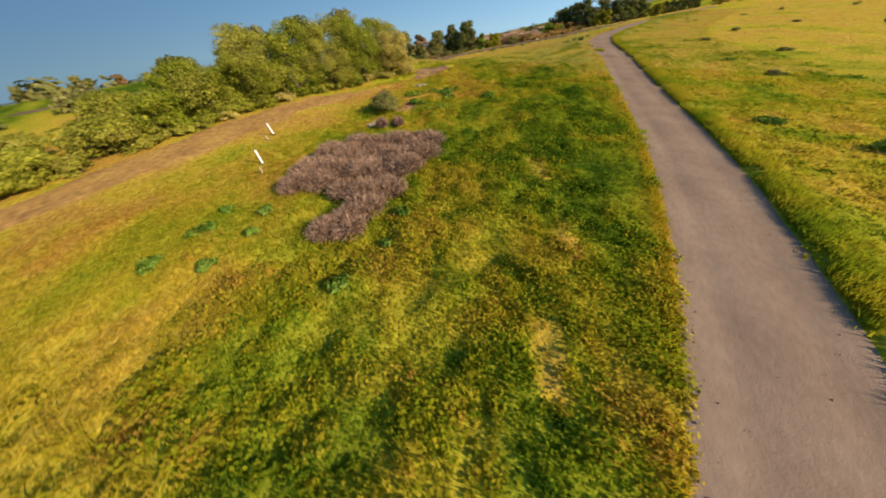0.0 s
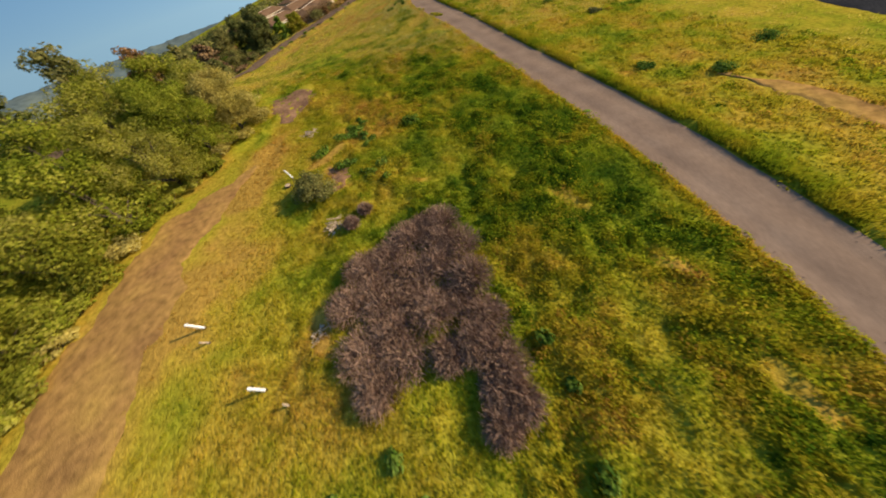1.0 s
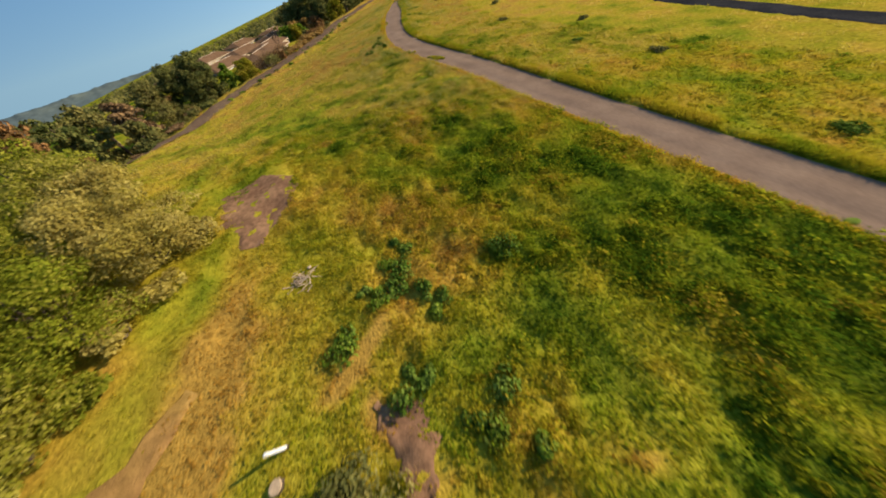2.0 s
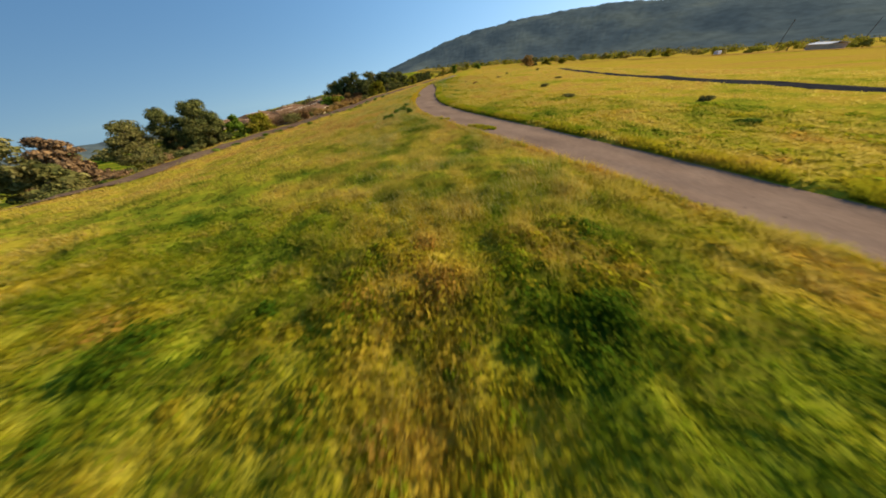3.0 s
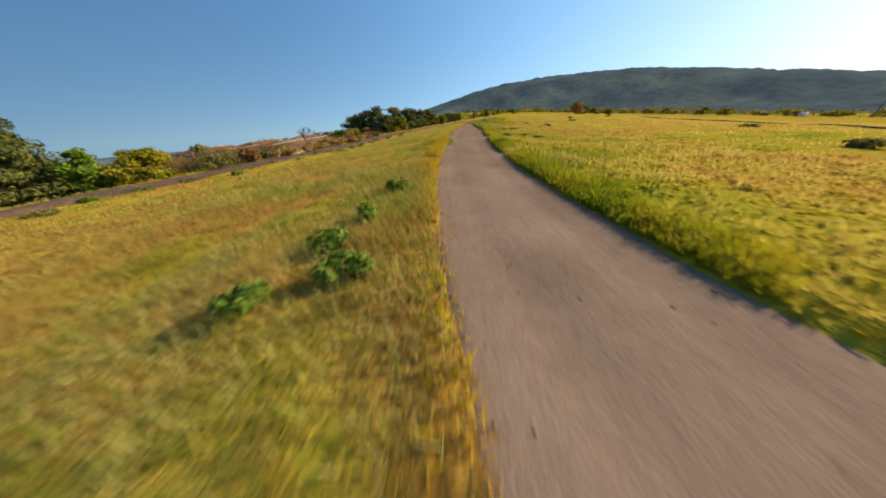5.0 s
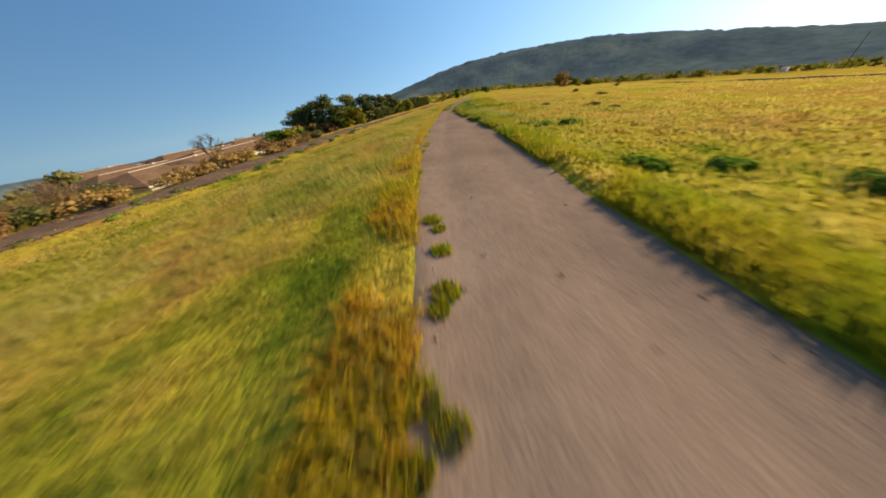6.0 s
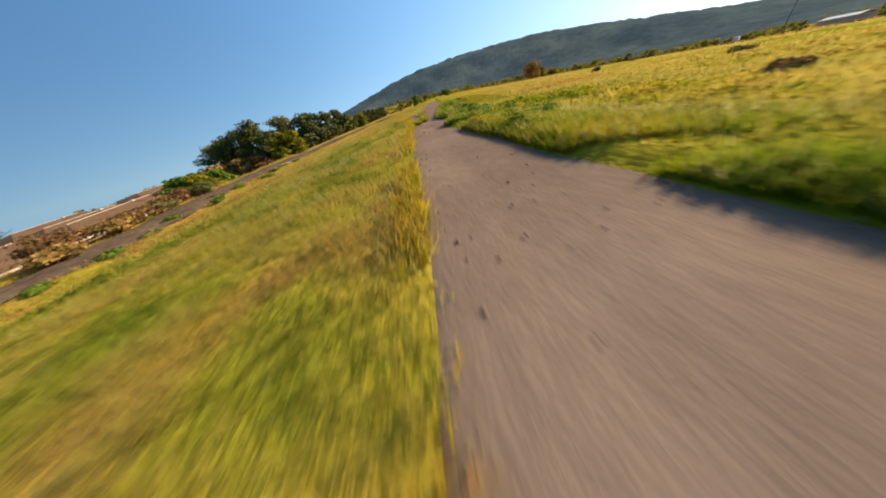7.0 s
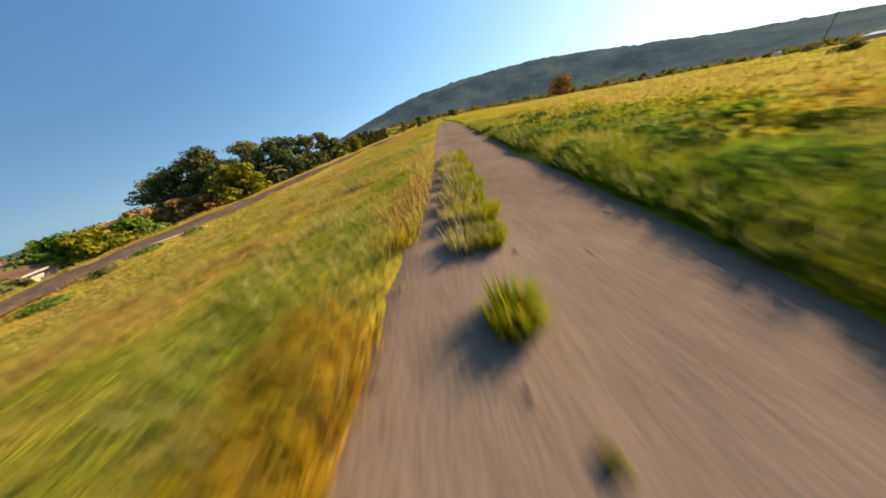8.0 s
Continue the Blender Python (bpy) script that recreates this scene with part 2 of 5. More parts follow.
def worn(x, y):
    """1 in the middle of a worn spot, falling to 0 at its rim."""
    w = np.zeros(np.shape(x))
    for x0, y0, x1, y1, r in PATCHES:
        ex, ey = x1 - x0, y1 - y0
        q = np.clip(((x - x0) * ex + (y - y0) * ey) / (ex * ex + ey * ey), 0, 1)
        w = np.maximum(w, 1 - np.hypot(x - x0 - q * ex, y - y0 - q * ey) / (r * (0.5 + 0.9 * lattice(x, y, 0.45))))
    return np.clip(w, 0, 1)


def dryness(x, y):
    """0 lush green, 0.5 yellow, 1 orange dry: how the plants of the meadow stand."""
    lat = x - centre(y)
    v = 0.53 + 0.46 * (lattice(x, y, 2.2) - 0.5) + 0.26 * (lattice(y, x, 7.0) - 0.5) + 0.28 * (lattice(x + 50, y, 0.9) - 0.5)
    lush = np.exp(-((lat + np.interp(y, [1, 9], [2.8, 5.6])) / np.interp(y, [1, 9], [1.8, 3.8])) ** 2) * (1 - smooth(24, 34, y))
    lawn = smooth(-9, -14, x) * (1 - smooth(16, 24, y))
    rim = np.exp(-((lat - np.interp(y, EL_Y, EL_X) + 0.3) / 0.5) ** 2) * np.interp(y, [30, 36, 45, 60, 66, 76, 82, 93, 101, 105, 111, 116], [0.12, 0.3, 0.5, 0.26, 0.42, 0.42, 0.28, 0.14, 0.14, 0.46, 0.46, 0.2])
    track = np.exp(-((x + 16.3) / 1.6) ** 2) * (1 - smooth(17, 24, y)) * (0.25 + 0.75 * smooth(-1, 5, y))
    right = smooth(2, 8, lat)
    early = smooth(-1, -5, x) * (1 - smooth(0, 6, y))
    near_path = np.exp(-((lat + 4.6) / 1.7) ** 2) * smooth(30, 33, y) * (1 - smooth(38, 41, y))
    fresh = np.exp(-((lat + 3.8) / 2.3) ** 2) * smooth(34, 37, y) * (1 - smooth(50, 54, y))
    slope = smooth(34, 46, y) * smooth(-4, -8, lat)
    town = 0.42 * smooth(38, 60, -lat)
    # beyond the first rise the sward breaks into green flushes and bleached straw
    mixed = smooth(26, 34, y) * smooth(-1.5, -2.2, lat) * (1 - 0.65 * smooth(-6, -11, lat))
    v = v + mixed * (0.20 * smooth(0.5, 0.75, lattice(x - 17, y + 77, 0.9)) - 0.20 * smooth(0.55, 0.78, lattice(x + 31, y + 5, 0.9)))
    return v - town - (0.11 + 0.27 * smooth(6, 12, y)) * lush + 0.38 * smooth(0.1, 0.6, worn(x, y)) + 0.08 * early - 0.07 * fresh - 0.20 * near_path + 0.08 * smooth(52, 58, y) * (1 - smooth(86, 92, y)) * smooth(-1.5, -3, lat) + 0.15 * smooth(101, 105, y) * smooth(-2.5, -4, lat) - 0.06 * smooth(30, 34, y) * (1 - smooth(46, 52, y)) - 0.24 * np.exp(-((y - 95.5) / 3.2) ** 2) * smooth(-1.2, -2.0, lat) + 0.02 * lawn + rim - 0.03 * np.exp(-((lat - np.interp(y, ER_Y, ER_X) - 1.0) / 1.4) ** 2) * smooth(86, 94, y) + 0.40 * track + 0.26 * smooth(-18.0, -20.0, x) * (1 - smooth(20, 26, y)) * smooth(-30, -26, x) + right * (0.03 + 0.17 * smooth(30, 80, y)) - 0.17 * np.exp(-((x + 6.5) / 4.0) ** 2 - ((y - 12.5) / 5.0) ** 2) + 0.10 * slope - 0.225


def height(x, y):
    x, y = np.asarray(x, float), np.asarray(y, float)
    lat = x - centre(y)
    lft = np.interp(y, EL_Y, EL_X)
    d = np.maximum(lft - lat, 0)
    d3 = np.interp(y, SL_Y, SL_D)
    left = np.where(d < d3, -3.0 * (d / d3) ** 1.08, -3.0 - 3.2 * smooth(7, 17, d - d3) - 0.05 * np.clip(d - d3 - 17, 0, 60) - 0.14 * np.clip(d - d3 - 77, 0, 3000))
    flat = -0.05 * np.clip(d - 45, 0, 60) - 0.14 * np.clip(d - 105, 0, 3000)
    s = smooth(28, 55, y)
    zl = left * s + flat * (1 - s)
    er = np.interp(y, ER_Y, ER_X)
    r = np.maximum(lat - er, 0)
    zr = 0.14 * smooth(-0.05, 0.4, lat - er) - 0.028 * np.clip(r - 25, 0, 700) * smooth(0, 60, r)
    off = smooth(1.6, 3.6, np.abs(lat))
    rim = 1 - smooth(-0.25, 0.1, lft - lat)
    dip = -0.05 * rim * (1 - smooth(-0.25, 0.1, lat - er))
    far = 1 - smooth(150, 300, np.abs(lat))
    return zl + zr + wave(x, y) * off * far + dip


def mesh_object(name, verts, faces, mat, parent=None, smooth_shade=False):
    me = bpy.data.meshes.new(name)
    verts, faces = np.asarray(verts, np.float32), np.asarray(faces, np.int32)
    k = faces.shape[1]
    me.vertices.add(len(verts))
    me.vertices.foreach_set("co", verts.ravel())
    me.loops.add(faces.size)
    me.loops.foreach_set("vertex_index", faces.ravel())
    me.polygons.add(len(faces))
    me.polygons.foreach_set("loop_start", np.arange(0, faces.size, k, dtype=np.int32))
    me.polygons.foreach_set("loop_total", np.full(len(faces), k, np.int32))
    me.update(calc_edges=True)
    if smooth_shade:
        me.polygons.foreach_set("use_smooth", np.ones(len(faces), bool))
    me.materials.append(mat)
    ob = new(name, me)
    if parent is not None:
        ob.parent = parent
    return ob


def zoned(ob, values):
    """Store how dry the plants stand at each vertex."""
    at = ob.data.attributes.new("dry", "FLOAT", "POINT")
    at.data.foreach_set("value", np.asarray(values, np.float32).ravel())
    return ob


def grid_faces(nr, nc):
    i = np.arange(nr - 1)[:, None] * nc + np.arange(nc - 1)[None, :]
    i = i.ravel()
    return np.stack([i, i + 1, i + nc + 1, i + nc], 1)


def part(name, bm, mat, parent, label=""):
    me = bpy.data.meshes.new(name)
    bm.to_mesh(me)
    bm.free()
    me.materials.append(mat)
    ob = new(name, me)
    ob.parent = parent
    if label:
        tagged(ob, label)
    return ob


def thing(name, x, y, z, label, category, group=""):
    ob = new(name)
    ob.location = (x, y, z)
    return tagged(ob, label, category, group)


# ---- ground, path, trails ----
lats = np.concatenate([-np.geomspace(2600, 45, 22), np.arange(-42, -28, 0.8), np.arange(-28, -14, 0.45), np.arange(-14, -2.65, 0.25), np.arange(-2.6, 2.6, 0.12),
                       np.arange(2.6, 14, 0.3), np.arange(14, 45, 0.8), np.geomspace(46, 2600, 24)])
ys = np.concatenate([-np.geomspace(700, 24, 10), np.arange(-22, 130, 0.36), np.arange(130, 200, 2), np.geomspace(204, 3200, 26)])
LL, YY = np.meshgrid(lats, ys)
XX = LL + centre(YY)
ground = mesh_object("ground", np.stack([XX, YY, height(XX, YY)], -1).reshape(-1, 3), grid_faces(len(ys), len(lats)), M_GROUND, smooth_shade=True)
zoned(ground, dryness(XX, YY))
tagged(ground, "spring meadow in green, yellow and dry orange patches", "ground", kind="structure")

pl = np.linspace(-2.35, 2.0, 30)
py = np.arange(-22, 150, 0.4)
PL, PYY = np.meshgrid(pl, py)
rut = -0.02 * np.exp(-((np.abs(PL) - 0.75) / 0.3) ** 2) + 0.012 * np.sin(PYY * 1.7 + PL * 2.1) * np.sin(PYY * 0.6 - PL)
beyond = np.maximum(PL - np.maximum(1.5, np.interp(PYY, ER_Y, ER_X)), np.interp(PYY, EL_Y, EL_X) - PL)
edge = -0.10 * smooth(0.05, 0.3, beyond) - 0.5 * smooth(0.2, 0.8, beyond)
path = mesh_object("path", np.stack([PL + centre(PYY), PYY, rut + edge], -1).reshape(-1, 3), grid_faces(len(py), len(pl)), M_PATH, smooth_shade=True)
tagged(path, "packed beige dirt path through the meadow", "path", kind="structure")


def strip(name, pts, half, mat, label, lift=0.02, step=0.6, rag=0.35, seed=1):
    """A ragged band laid on the land along a line of (x, y), with half widths."""
    p = np.array(pts, float)
    h = np.array(half, float)
    seg = np.concatenate([[0], np.cumsum(np.hypot(*np.diff(p, axis=0).T))])
    s = np.arange(0, seg[-1], step)
    cx, cy, hw = np.interp(s, seg, p[:, 0]), np.interp(s, seg, p[:, 1]), np.interp(s, seg, h)
    tx, ty = np.gradient(cx), np.gradient(cy)
    ln = np.hypot(tx, ty)
    nx, ny = -ty / ln, tx / ln
    r = np.random.RandomState(seed)
    e1 = np.convolve(r.randn(len(s) + 4), np.ones(5) / 2.2, "valid") * rag
    e2 = np.convolve(r.randn(len(s) + 4), np.ones(5) / 2.2, "valid") * rag
    u = np.linspace(-1, 1, 9)
    off = np.where(u[None] < 0, u[None] * (hw + e1)[:, None], u[None] * (hw + e2)[:, None])
    X, Y = cx[:, None] + nx[:, None] * off, cy[:, None] + ny[:, None] * off
    Z = height(X, Y) + lift - 0.05 * (np.abs(u[None]) > 0.95)
    ob = mesh_object(name, np.stack([X, Y, Z], -1).reshape(-1, 3), grid_faces(len(s), len(u)), mat, smooth_shade=True)
    return tagged(ob, label, "trail", kind="structure")


strip("trail_1", [(-15, -20), (-15.6, -6), (-17.1, 0), (-18.6, 5), (-19.0, 9), (-18.9, 12), (-17.9, 14.6), (-16.6, 17)], [1.4, 1.6, 2.1, 2.4, 2.0, 1.5, 0.8, 0.05], M_TRAIL, "bare brown footpath beside the willow thicket", 0.03, 0.6, 0.4)
strip("trail_2", [(-16.3, 22.6), (-16.3, 24.0), (-16.7, 26), (-17.2, 27.6), (-17.2, 28.8)], [0.4, 1.3, 2.3, 2.3, 0.4], M_CLAY, "bare brown soil patch in the meadow", 0.02, 0.3, 0.25, 21)
strip("trail_6", [(-10.9, 15.0), (-10.5, 14.6), (-10.0, 14.0), (-9.8, 13.4), (-9.8, 12.7)], [0.2, 0.5, 0.55, 0.4, 0.2], M_CLAY, "bare grey-brown soil patch beside a round bush", 0.03, 0.2, 0.25, 22)
strip("trail_3", [(-57, -6), (-47.5, 16), (-42.2, 28), (-38.8, 38), (-36.2, 50), (-34.6, 60), (-31.8, 71), (-28, 80), (-24.6, 90), (-21.7, 102), (-19, 118), (-15.5, 127), (-10.2, 145), (-0.5, 175), (12, 215)], [1.2, 1.2, 1.2, 1.3, 1.3, 1.3, 1.4, 1.7, 1.9, 1.9, 1.6, 1.4, 1.3, 1.2, 1.2], M_TRACK, "brown service track along the meadow edge", 0.11, 1.5, 0.3, 5)
strip("trail_4", [(12.5, 17.2), (13.4, 15.2), (14.2, 13.6), (14.8, 11), (15.4, 8), (16, 5)], [0.1, 0.5, 0.7, 0.95, 0.9, 0.2], M_TRAIL, "orange bare soil strip in the meadow", 0.04, 0.5, 0.3)
strip("trail_5", [(28, 250), (60, 226), (110, 205), (170, 178), (215, 140), (240, 95), (250, 60)], [0.3, 4, 6, 6, 6, 5, 0.3], M_TRAIL, "bare brown field strip at the far meadow edge", 0.35, 4.0, 0.8, 41)
ROAD_Y, ROAD_X = [-20, 22, 30, 45, 75, 120], [26, 24.6, 23.8, 23.6, 30, 46]
road = strip("road", [(26, -20), (24.6, 22), (23.8, 30), (23.6, 45), (30, 75), (46, 120)], [1.25] * 6, M_ASPHALT, "dark asphalt lane across the meadow", 0.05, 2.0, 0.05, 9)

# ---- wooded hill and far hills ----
def hill(name, az0, az1, r0, r1, prof, mat, label, seed, eye=(0, 90), base=-20.0, rough=0.65):
    na, nr = 460, 26
    a = np.radians(np.linspace(az0, az1, na))
    q = np.linspace(0, 1, nr)
    el = np.interp(np.degrees(a), [p[0] for p in prof], [p[1] for p in prof])
    top = np.tan(np.radians(el)) * r1 + 1.0
    rnd = np.random.RandomState(seed)
    bump = np.zeros((nr, na))
    for k in range(14):
        f1, f2, ph = rnd.uniform(6, 80), rnd.uniform(3, 22), rnd.uniform(0, 6.3, 2)
        bump += np.sin(f1 * a[None] + ph[0] + 2 * np.sin(q[:, None] * 3 + ph[1])) * np.sin(f2 * q[:, None] + ph[1]) * 60 * rough / (f1 + 8)
    bump += rnd.randn(nr, na) * 0.7 * rough
    crest = np.convolve(rnd.randn(na + 4), [0.2, 0.5, 0.8, 0.5, 0.2], "valid") * 3.6 * rough * r1 / 2400
    R = r0 + (r1 - r0) * q[:, None] + 0 * a[None]
    shape = np.sin(np.minimum(q / 0.86, 1.0) * math.pi / 2) ** 1.35 * np.where(q > 0.86, 1 - (q - 0.86) * 1.5, 1)
    Z = base + (top[None] - base) * shape[:, None] + bump * (r1 / 2400) * np.clip(q[:, None] * 4, 0, 1) * np.clip((q[:, None] - 0.9) * -12, 0.25, 1) + crest[None] * smooth(0.6, 0.86, q)[:, None]
    X, Y = eye[0] + R * np.sin(a)[None], eye[1] + R * np.cos(a)[None]
    ob = mesh_object(name, np.stack([X, Y, Z], -1).reshape(-1, 3), grid_faces(nr, na), mat, smooth_shade=True)
    return tagged(ob, label, "hill", kind="structure")


hill("hill_1", -8, 92, 1250, 2400, [(-8, -1), (-3, 0.4), (0, 1.2), (8, 3.2), (15, 4.5), (22, 5.1), (29, 5.3), (36, 5.3), (44, 4.7), (51, 3.9), (57, 3.2), (63, 2.3), (72, 1.5), (92, 0.6)], M_HAZED_HILL, "long dark wooded hill beyond the fields, haze in its colour", 3)
hill("hill_2", -100, -10, 2100, 2900, [(-100, -4.2), (-72, -3.8), (-60, -4.2), (-48, -4.4), (-30, -4.3), (-20, -3.2), (-10, -4.5)], M_HAZED_HILL, "low hills far beyond the houses, haze in their colour", 8, base=-460, rough=0.3)

# ---- plants: builders ----
def unit(rng, n):
    v = rng.randn(n, 3)
    return v / np.linalg.norm(v, axis=1)[:, None]


def leaf_quads(rng, pos, nrm, size, aspect=0.5):
    """Small bent leaves at pos, facing roughly nrm."""
    n = len(pos)
    a = np.cross(nrm, unit(rng, n))
    a /= np.linalg.norm(a, axis=1)[:, None] + 1e-9
    b = np.cross(nrm, a)
    s = size * rng.uniform(0.6, 1.4, n)[:, None]
    a, b = a * s * 0.5, b * s * aspect * 0.5
    v = np.stack([pos - a, pos + b + nrm * s * 0.08, pos + a, pos - b + nrm * s * 0.08], 1)
    return v.reshape(-1, 3), np.arange(4 * n).reshape(n, 4)


def cloud(rng, blobs, n, size, aspect=0.5, hang=0.0, stir=0.65):
    blobs = np.array(blobs, float)
    w = blobs[:, 3] * blobs[:, 5]
    pick = rng.choice(len(blobs), n, p=w / w.sum())
    u = unit(rng, n)
    f = 0.55 + 0.5 * rng.rand(n) ** 0.5
    pos = blobs[pick, :3] + u * blobs[pick, 3:6] * f[:, None]
    nrm = u * 1.1 + unit(rng, n) * stir + np.array([0, 0, 0.45])
    nrm /= np.linalg.norm(nrm, axis=1)[:, None]
    pos[:, 2] -= hang * rng.rand(n)
    return leaf_quads(rng, pos, nrm, size, aspect)


def clumped(rng, blobs, k=6):
    """Break each lump of a crown into smaller flattened sprays that sit on its outside, mostly on top, with gaps between."""
    out = []
    for x, y, z, rx, ry, rz in blobs:
        for _ in range(k):
            u = rng.randn(3)
            u /= np.linalg.norm(u)
            if u[2] < 0 and rng.rand() < 0.6:
                u[2] = -u[2]
            q, e = rng.uniform(0.36, 0.66), rng.uniform(0.4, 0.92)
            out.append((x + u[0] * rx * e, y + u[1] * ry * e, z + u[2] * rz * e, rx * q, ry * q, rz * q * 0.75))
    return out


def limb_mesh(name, segs, mat, parent):
    """Tapered round limbs, each a list of (point, radius)."""
    verts, faces = [], []
    for pts in segs:
        base = len(verts)
        for i, (p, r) in enumerate(pts):
            d = (Vector(pts[min(i + 1, len(pts) - 1)][0]) - Vector(pts[max(i - 1, 0)][0])).normalized()
            s1 = d.orthogonal().normalized()
            s2 = d.cross(s1)
            for k in range(6):
                a = k * math.pi / 3
                verts.append(tuple(Vector(p) + (s1 * math.cos(a) + s2 * math.sin(a)) * r))
        for i in range(len(pts) - 1):
            for k in range(6):
                faces.append((base + i * 6 + k, base + i * 6 + (k + 1) % 6, base + i * 6 + 6 + (k + 1) % 6, base + i * 6 + 6 + k))
    return mesh_object(name, verts, faces, mat, parent, True)


def tree(name, x, y, top, radius, mat, label, seed, leaves=5000, size=0.35, trunk=0.25, lumps=14, low=0.15, flat=1.0, category="tree", group="", z0=None, spread=0.75, lean=0.0, wide=0.45):
    """A trunk with limbs under a crown of leaf clumps. low: where the crown begins, as a part of the height."""
    rng = np.random.RandomState(seed)
    z = float(height(x, y)) - 0.05 if z0 is None else z0
    h = max(0.6, top - z)
    t = thing(name, x, y, z, label, category, group)
    blobs, segs = [], []
    for i in range(lumps):
        a, q = rng.uniform(0, 6.283), (i + 0.5) / lumps
        zz = h * (low + (0.92 - low) * q)
        env = math.sin(min(1.0, 0.25 + q * 0.9) * math.pi * 0.9) ** 0.7 * flat if flat != 0 else 1.0
        rr = radius * spread * rng.uniform(0.35, 1.0) * max(0.25, env)
        br = radius * rng.uniform(0.26, 0.46)
        bz = min(br * rng.uniform(0.6, 0.9), h * 0.3)
        zz = min(zz, h - bz * 0.9)
        c = (math.cos(a) * rr + lean * zz, math.sin(a) * rr, zz)
        blobs.append((*c, br, br, bz))
        if i % 2 == 0 and trunk > 0:
            st = (lean * h * 0.3, 0, h * (low * 0.6 + 0.25 * q))
            mid = ((st[0] + c[0]) / 2 + rng.uniform(-.1, .1) * radius, (st[1] + c[1]) / 2, (st[2] + zz) / 2 + 0.06 * h)
            segs.append([(st, trunk * 0.45), (mid, trunk * 0.3), (c, trunk * 0.1)])
    if trunk > 0:
        limb_mesh("trunk", [[((0, 0, -0.1), trunk * 1.25), ((lean * h * .2, 0, h * 0.2), trunk * 0.9), ((lean * h * .4, 0.05 * h, h * 0.5), trunk * 0.6), ((lean * h * .7, 0.03 * h, h * 0.85), trunk * 0.15)]], M_BARK, t)
        limb_mesh("limb", segs, M_BARK, t)
    v, f = cloud(rng, clumped(rng, blobs), leaves, size, wide, 0.0, 0.8)
    v[:, 2] = np.maximum(v[:, 2], 0.05)
    mesh_object("crown", v, f, mat, t)
    return t


def bush(name, x, y, r, h, mat, label, seed, leaves=1500, size=0.12, category="bush", group="", lumps=7):
    rng = np.random.RandomState(seed)
    t = thing(name, x, y, float(height(x, y)) - 0.03, label, category, group)
    blobs, segs = [], []
    for i in range(lumps):
        a, q = rng.uniform(0, 6.283), rng.rand() ** 0.6
        br = r * rng.uniform(0.35, 0.6)
        c = (math.cos(a) * q * r * 0.6, math.sin(a) * q * r * 0.6, h * rng.uniform(0.3, 0.68) * (1.1 - 0.4 * q))
        blobs.append((*c, br, br, h * 0.32))
        segs.append([((c[0] * .1, c[1] * .1, -0.02), 0.02 + 0.01 * r), (c, 0.008)])
    limb_mesh("stem", segs, M_BARK, t)
    v, f = cloud(rng, clumped(rng, blobs, 5) if leaves > 1000 else blobs, leaves, size)
    v[:, 2] = np.maximum(v[:, 2], 0.02)
    mesh_object("foliage", v, f, mat, t)
    return t


def blades(rng, x, y, h, w, bend=0.5, base=None, dirs=None):
    """Grass blades as narrow triangles that bend over."""
    n = len(x)
    z = height(x, y) if base is None else base
    a = rng.uniform(0, 6.283, n)
    ca, sa = np.cos(a), np.sin(a)
    b = rng.uniform(0, 6.283, n) if dirs is None else dirs + rng.randn(n) * 0.7
    lean = bend * h * rng.uniform(0.3, 1.2, n)
    tip = np.stack([x + np.cos(b) * lean, y + np.sin(b) * lean, z + h], 1)
    l = np.stack([x - ca * w, y - sa * w, z - 0.03], 1)
    r = np.stack([x + ca * w, y + sa * w, z - 0.03], 1)
    return np.stack([l, r, tip], 1).reshape(-1, 3), np.arange(3 * n).reshape(n, 3)


def twig_clump(name, x, y, r, h, mat, label, seed, n=2600, category="shrub", group=""):
    """A leafless thicket: many thin forking twigs over a few stems."""
    rng = np.random.RandomState(seed)
    t = thing(name, x, y, float(height(x, y)) - 0.03, label, category, group)
    segs = []
    for i in range(9):
        a, q = rng.uniform(0, 6.283), rng.uniform(0.3, 0.9)
        segs.append([((0.1 * math.cos(a), 0.1 * math.sin(a), 0), 0.03), ((r * q * .5 * math.cos(a), r * q * .5 * math.sin(a), h * .5), 0.02), ((r * q * math.cos(a), r * q * math.sin(a), h * rng.uniform(.6, .95)), 0.006)])
    limb_mesh("stem", segs, mat, t)
    a, q = rng.uniform(0, 6.283, n), rng.rand(n) ** 0.55
    dome = h * np.sqrt(np.clip(1 - (q * 0.92) ** 2, 0, 1))
    k = rng.uniform(0.45, 1.0, n)
    p0 = np.stack([np.cos(a) * q * r * k, np.sin(a) * q * r * k, dome * k * 0.8], 1)
    d = np.stack([np.cos(a) * q, np.sin(a) * q, 0.7 + 0 * a], 1) + rng.randn(n, 3) * 0.55
    d /= np.linalg.norm(d, axis=1)[:, None]
    L = rng.uniform(0.08, 0.24, n)[:, None] * (0.6 + 0.5 * h)
    s = np.cross(d, unit(rng, n)) * 0.012
    v = np.stack([p0 - s, p0 + s, p0 + d * L + s * .3, p0 + d * L - s * .3], 1).reshape(-1, 3)
    v[:, 2] = np.maximum(v[:, 2], 0.01)
    mesh_object("brush", v, np.arange(4 * n).reshape(n, 4), mat, t)
    return t


